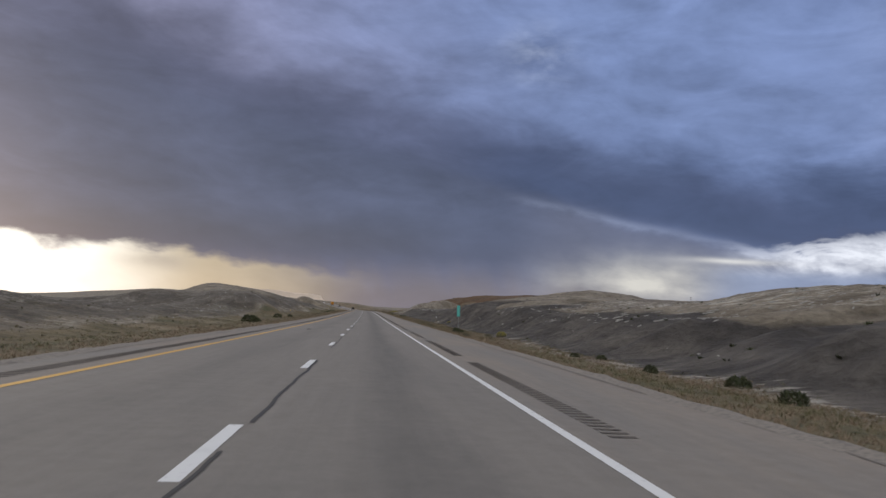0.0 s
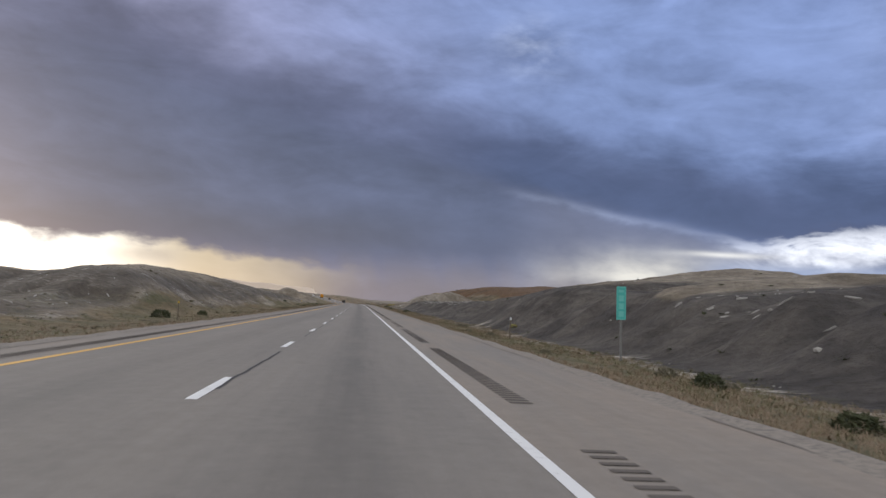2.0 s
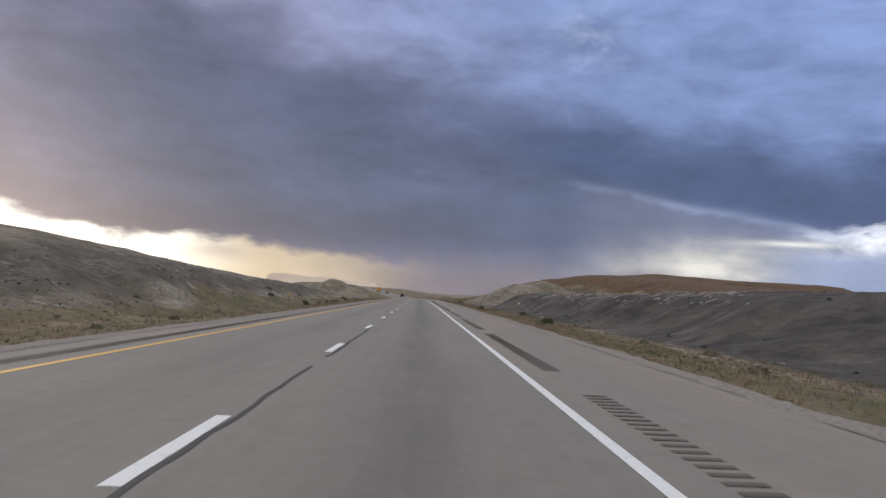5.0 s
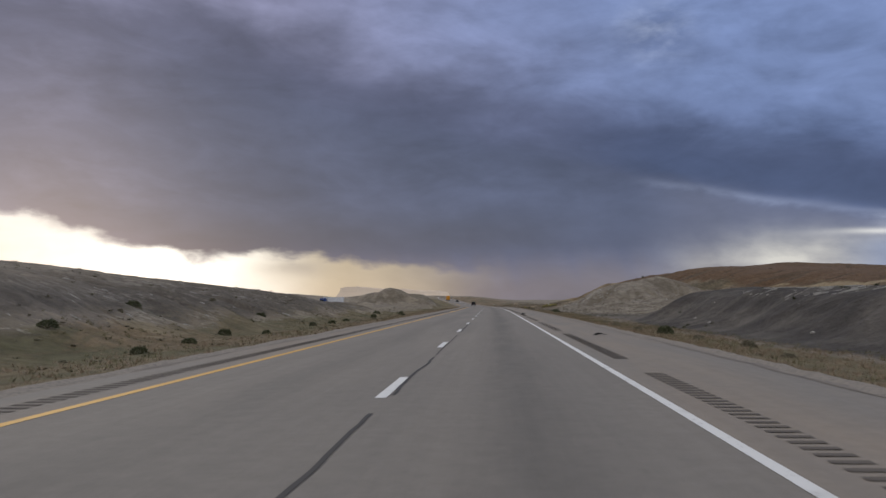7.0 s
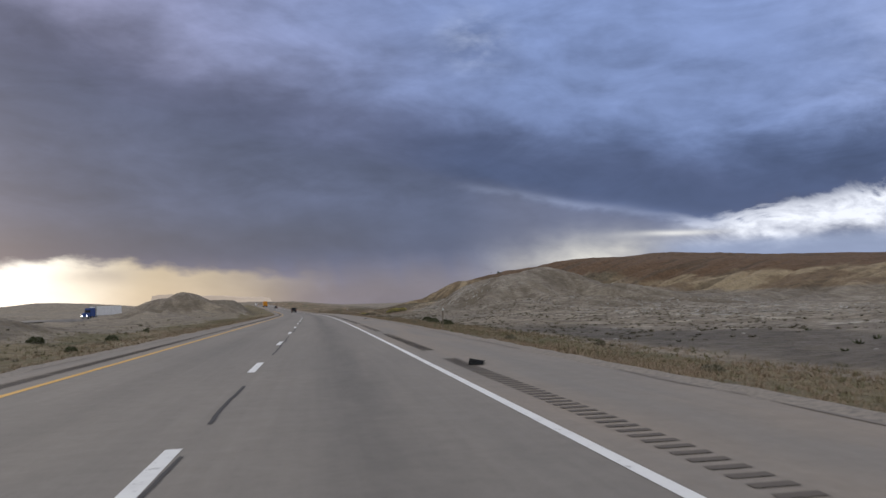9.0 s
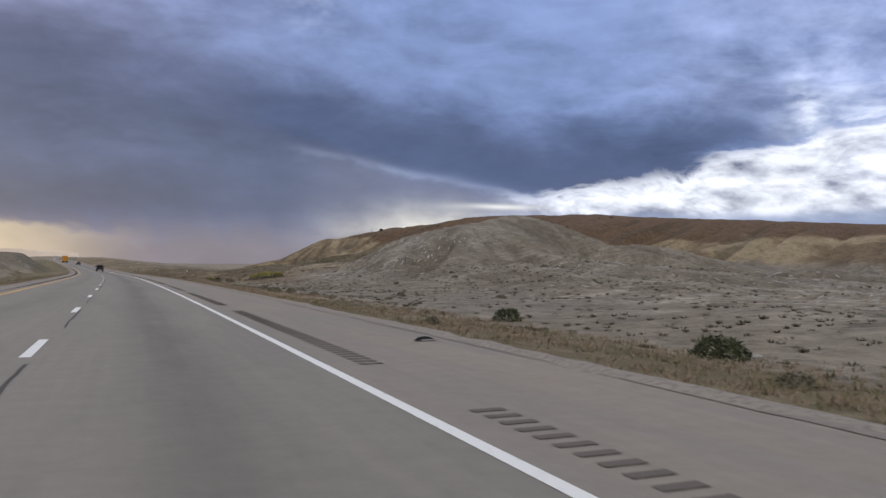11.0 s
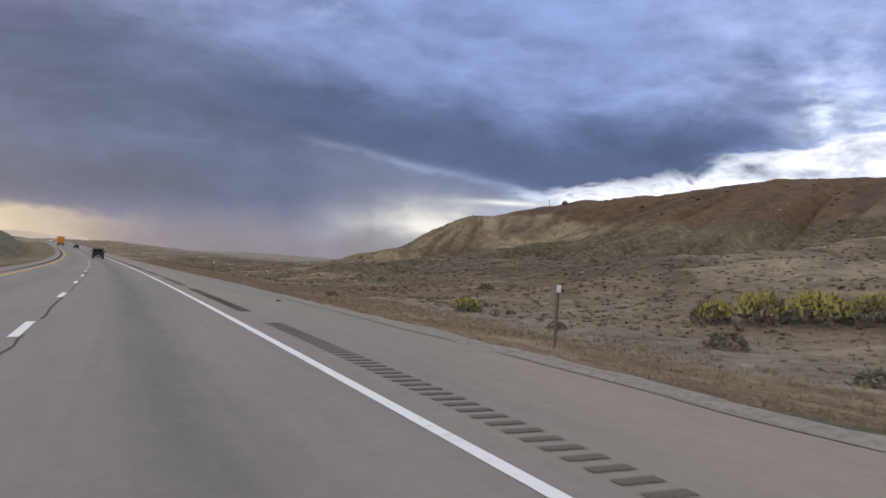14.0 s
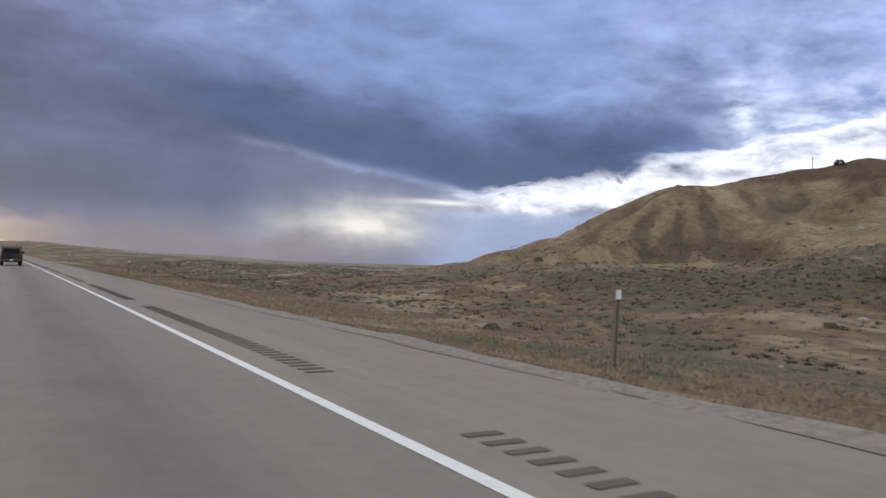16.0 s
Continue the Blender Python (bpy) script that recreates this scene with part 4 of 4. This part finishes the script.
plant(GREY, ((68.8, 12, 0.9), (138, 11.2, 0.7), (224, -12.8, 0.9), (426, 12.5, 1.0), (419, 12, 1.0), (419.6, 13.4, 0.9), (469, 15.7, 1.1), (474.8, 14.3, 0.7), (492, 11.7, 0.7), (496, 22.4, 0.9), (460, 14.6, 1.0), (463, 13.4, 0.9)), rng)
plant(GREY, [(rng.uniform(395, 640), rng.uniform(12.5, 40), rng.uniform(0.3, 0.75)) for _ in range(70)], rng)
plant(GREY, [(rng.uniform(150, 480), rng.uniform(-24, -9), rng.uniform(0.4, 0.85)) for _ in range(45)], rng)
plant(GREY, [(rng.uniform(10, 390), rng.uniform(9, 13.5), rng.uniform(0.35, 0.7)) for _ in range(40)], rng)
plant(GOLD, ((76.8, 14.5, 0.9), (132.6, 15.1, 0.6), (470, 22.5, 1.4), (471.4, 21.6, 1.5), (472.8, 20.7, 1.5), (474.2, 19.9, 1.2), (482.5, 14.8, 0.9), (483.3, 15.3, 0.8)), rng)


def scatter(name, label, leaf, spots, blades, height, spread, width):
    """Countless small tufts in one mesh."""
    g = np.random.RandomState(len(name) * 7 + blades)
    s, d = spots
    n = len(s)
    x, y, z = spot_at(s, d)
    z = z + ground_z(s, d) - 0.03
    verts = np.empty((n, blades, 3, 3))
    a = g.uniform(0, 6.283, (n, blades))
    lean = g.uniform(0.1, 1.0, (n, blades)) * spread
    tall = height * g.uniform(0.45, 1.25, (n, 1)) * g.uniform(0.6, 1.1, (n, blades))
    rx, ry = np.cos(a), np.sin(a)
    bx, by = x[:, None] + rx * spread * 0.25, y[:, None] + ry * spread * 0.25
    w = width * g.uniform(0.6, 1.4, (n, blades))
    verts[..., 0, 0], verts[..., 0, 1], verts[..., 0, 2] = bx - ry * w, by + rx * w, z[:, None]
    verts[..., 1, 0], verts[..., 1, 1], verts[..., 1, 2] = bx + ry * w, by - rx * w, z[:, None]
    verts[..., 2, 0], verts[..., 2, 1], verts[..., 2, 2] = bx + rx * lean, by + ry * lean, z[:, None] + tall
    co = verts.reshape(-1, 3)
    k = n * blades
    me = bpy.data.meshes.new(name)
    me.vertices.add(3 * k), me.loops.add(3 * k), me.polygons.add(k)
    me.vertices.foreach_set("co", co.ravel())
    me.loops.foreach_set("vertex_index", np.arange(3 * k))
    me.polygons.foreach_set("loop_start", np.arange(0, 3 * k, 3))
    me.update(calc_edges=True)
    me.materials.append(leaf)
    return tagged(new(name, me), label, "vegetation", kind="stuff")


def spread_over(n, s0, s1, d0, d1, seed, skew=1.0, clump=6.0, top=99.0):
    g = np.random.RandomState(seed)
    s, d = g.uniform(s0, s1, n * 3), d0 + (d1 - d0) * g.uniform(0, 1, n * 3) ** skew
    keep = ripples(s / clump, d / (clump * 0.5), seed, 3) + 0.25 * g.uniform(-1, 1, n * 3) > 0.02
    keep = keep & (land_height(s, d) < top)
    return s[keep][:n], d[keep][:n]


scatter("verge_grass", "dry straw-coloured grass along the verge", STRAW, spread_over(44000, -15, 600, 7.5, 14.0, 61, 1.3), 9, 0.14, 0.19, 0.009)
scatter("verge_grass", "olive and straw grass along the ditch", OLIVE, spread_over(13000, -15, 400, 8.2, 14.5, 62), 9, 0.15, 0.20, 0.010)
scatter("median_grass", "dry straw-coloured grass along the median", STRAW, spread_over(9000, 0, 560, -6.2, -13, 63, 1.2), 7, 0.17, 0.20, 0.014)
scatter("median_grass", "olive grass in the median ditch", OLIVE, spread_over(6000, 0, 520, -8, -18, 64), 7, 0.17, 0.20, 0.016)
scatter("scrub", "low grey-green scrub on the flats", SAGE, spread_over(18000, 400, 700, 12, 75, 65, 1.15, 12.0, 2.2), 18, 0.09, 0.17, 0.018)
scatter("scrub", "low grey-green scrub on the median flats", SAGE, spread_over(3500, 20, 560, -10, -60, 66, 1.3, 9.0), 14, 0.13, 0.24, 0.045)
scatter("scrub", "small grey-brown scrub clumps on the pale flats", DUSK, spread_over(3200, 325, 455, 12.5, 58, 70, 1.3, 7.0, 2.5), 16, 0.13, 0.22, 0.028)
scatter("scrub", "dark olive low scrub over the brown slopes", DUSK, spread_over(14000, 470, 660, 15, 66, 68, 1.1, 6.0, 3.6), 18, 0.12, 0.20, 0.018)
scatter("bunch_grass", "rust-brown bunch grass in patches on the flats", STRAW, spread_over(15000, 455, 640, 10, 40, 69, 1.3, 11.0), 10, 0.15, 0.24, 0.010)
scatter("scrub", "sparse dark scrub on the shale slopes", GREEN, spread_over(500, -20, 330, 13, 46, 67, 1.0, 12.0), 12, 0.18, 0.26, 0.05)

# ---- loose stones and litter ----
STONE = plain("pale_stone", (0.42, 0.40, 0.36), 0.95, 0.0, 0.5, 6.0)


def stones(name, label, spots, low, high, mat):
    g = np.random.RandomState(len(spots[0]))
    ico = bmesh.new()
    bmesh.ops.create_icosphere(ico, subdivisions=1, radius=1.0)
    base = np.array([v.co[:] for v in ico.verts])
    tri = np.array([[v.index for v in f.verts] for f in ico.faces])
    ico.free()
    s, d = spots
    n = len(s)
    x, y, z = spot_at(s, d)
    size = low + (high - low) * g.uniform(0, 1, n) ** 3
    at = np.stack([x, y, z + ground_z(s, d)], 1)
    shape = base[None] * g.uniform(0.7, 1.3, (n, len(base), 1)) * np.stack([size * g.uniform(0.8, 1.6, n), size * g.uniform(0.8, 1.6, n), size * 0.6], 1)[:, None]
    co = (at[:, None] + shape).reshape(-1, 3)
    faces = (tri[None] + np.arange(n)[:, None, None] * len(base)).reshape(-1, 3)
    me = bpy.data.meshes.new(name)
    me.from_pydata(co.tolist(), [], faces.tolist())
    me.materials.append(mat)
    return tagged(new(name, me), label, "stones", kind="stuff")


stones("loose_stones", "pale loose stones scattered over the slopes", spread_over(900, -10, 620, 14, 75, 71, 1.0, 12.0), 0.04, 0.20, STONE)
stones("loose_stones", "pale loose stones on the median slope", spread_over(300, 0, 420, -16, -45, 72, 1.0, 12.0), 0.04, 0.2, STONE)
ROCK = plain("rust_rock", (0.165, 0.122, 0.090), 0.95, 0.0, 0.5, 3.0)
stones("loose_rocks", "rust-brown rocks strewn down the mesa's slope", spread_over(700, 470, 562, 58, 108, 74, 1.0, 9.0), 0.05, 0.36, ROCK)
stones("gravel", "fine gravel along the pavement's rim", spread_over(4000, -10, 560, 6.9, 7.8, 73, 1.0, 2.0), 0.015, 0.05, STONE)

CRUST = plain("white_crust_rock", (0.47, 0.45, 0.415), 0.95, 0.0, 0.5, 4.0)


def outcrops(label, spots, low, high, seed):
    """Thin pale ledges that follow the fall of the slope."""
    g = np.random.RandomState(seed)
    s, d = spots
    n = len(s)
    gs = ground_z(s + 4, d) - ground_z(s - 4, d)
    gd = ground_z(s, d + 4) - ground_z(s, d - 4)
    turn = np.arctan2(gd, gs) + g.normal(0, 0.16, n)
    size = low + (high - low) * g.uniform(0, 1, n) ** 2.2
    wide = 0.018 + size * g.uniform(0.03, 0.065, n)
    co = np.empty((n, 12, 3))
    for k, (a, b, up) in enumerate([(a, b, up) for up in (-0.06, 0.05) for a, b in ((-1, -0.3), (-0.2, -1), (0.9, -0.5), (1, 0.4), (0.1, 1), (-0.8, 0.6))]):
        a, b = a * 0.5 * size * g.uniform(0.75, 1.2, n), b * wide * g.uniform(0.7, 1.3, n)
        ps, pd = s + a * np.cos(turn) - b * np.sin(turn), d + a * np.sin(turn) + b * np.cos(turn)
        x, y, z = spot_at(ps, pd)
        co[:, k] = np.stack([x, y, z + ground_z(ps, pd) + up * (0.5 + size * 0.4)], 1)
    faces = []
    for k in range(n):
        q = k * 12
        faces.append(tuple(q + 6 + i for i in range(6)))
        faces += [(q + i, q + (i + 1) % 6, q + 6 + (i + 1) % 6, q + 6 + i) for i in range(6)]
    me = bpy.data.meshes.new("pale_outcrops")
    me.from_pydata(co.reshape(-1, 3).tolist(), [], faces)
    me.materials.append(CRUST)
    return tagged(new("pale_outcrops", me), label, "rock", kind="stuff")


outcrops("thin white ledges streaking down the grey hill", spread_over(900, 432, 458, 22, 31.5, 75, 1.0, 5.0), 0.12, 0.75, 3)
outcrops("thin white ledges on the hill's upper flank", spread_over(120, 434, 450, 30, 42, 76, 1.0, 4.0), 0.15, 0.8, 4)
outcrops("white crust ledges along the shale's crest", spread_over(700, 40, 108, 19, 34, 77, 1.0, 5.0), 0.15, 0.9, 5)
outcrops("white crust ledges along the shale's crest", spread_over(620, 215, 292, 19.5, 27, 78, 1.0, 5.0), 0.15, 0.8, 6)
outcrops("white crust ledges across the pale flats", spread_over(900, 350, 425, 34, 72, 79, 1.0, 7.0), 0.25, 1.6, 7)
outcrops("white crust ledges on the median slope", spread_over(260, 120, 330, -34, -17, 80, 1.0, 8.0), 0.15, 0.9, 8)
outcrops("white crust ledges under the mesa's nose", spread_over(260, 582, 640, 24, 60, 81, 1.0, 7.0), 0.3, 1.8, 9)


def tyre_scrap(s, d, turn, size):
    x, y, z = spot_at(s, d, 0.0)
    t = thing("tyre_scrap", pose(float(x), float(y), float(z), 0, 0, turn), "curled black scrap of tyre tread on the shoulder", "debris", "tyre scraps")
    bm = bmesh.new()
    rows = []
    for k in range(9):
        q = k / 8 * 2.2
        rows.append([bm.verts.new((size * (0.5 * q - 0.5) + 0.02 * math.sin(k * 2.3), w * size * 0.22, 0.012 + size * 0.11 * math.sin(q * 1.4) * (1 + 0.4 * w))) for w in (-1, 0, 1)])
    for a, b in zip(rows, rows[1:]):
        for i in (0, 1):
            bm.faces.new((a[i], a[i + 1], b[i + 1], b[i]))
    bmesh.ops.solidify(bm, geom=bm.faces[:], thickness=0.02)
    part("tread", bm, RUBBER, t)


for s, d, r, k in ((262, 5.6, 30, 0.5), (313, 4.7, 75, 0.7), (373, 6.3, 10, 0.4), (478, 6.2, 60, 0.25), (50, -2.3, 20, 0.3)):
    tyre_scrap(s, d, r, k)

# far butte under the bright gap, its haze of distance painted on
def butte():
    bm = bmesh.new()
    rings = []
    for z, grow in ((-40, 1.12), (20, 1.06), (40, 1.0), (52, 0.985), (66, 0.97), (68, 0.5)):
        ring = []
        for k in range(64):
            a = k / 64 * 6.2832
            r = 1 + 0.05 * math.sin(a * 5 + 1) + 0.03 * math.sin(a * 11)
            x = math.cos(a) * 270 * r * grow
            back = max(0.0, x + 190) / 460
            ring.append(bm.verts.new((x, math.sin(a) * 130 * r * grow, z * (1 - 0.42 * back) + (3 * math.sin(x * 0.03) + 2 * math.sin(x * 0.11) if z > 45 else 0))))
        rings.append(ring)
    for a, b in zip(rings, rings[1:]):
        for i in range(64):
            bm.faces.new((a[i], a[(i + 1) % 64], b[(i + 1) % 64], b[i]))
    bm.faces.new(rings[-1])
    b = tagged(new("butte", bpy.data.meshes.new("butte")), "hazy distant flat-topped butte under the storm", "butte", kind="structure")
    bm.to_mesh(b.data)
    bm.free()
    # pale base colour and faint emission stand in for haze in the air
    rock = plain("distant_rock_haze", (0.50, 0.41, 0.33), 0.95, 0.0, 0.2, 0.01)
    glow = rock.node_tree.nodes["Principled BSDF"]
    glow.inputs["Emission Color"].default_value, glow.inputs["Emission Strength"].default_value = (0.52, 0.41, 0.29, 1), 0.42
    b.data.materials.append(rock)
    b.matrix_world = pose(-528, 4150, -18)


butte()
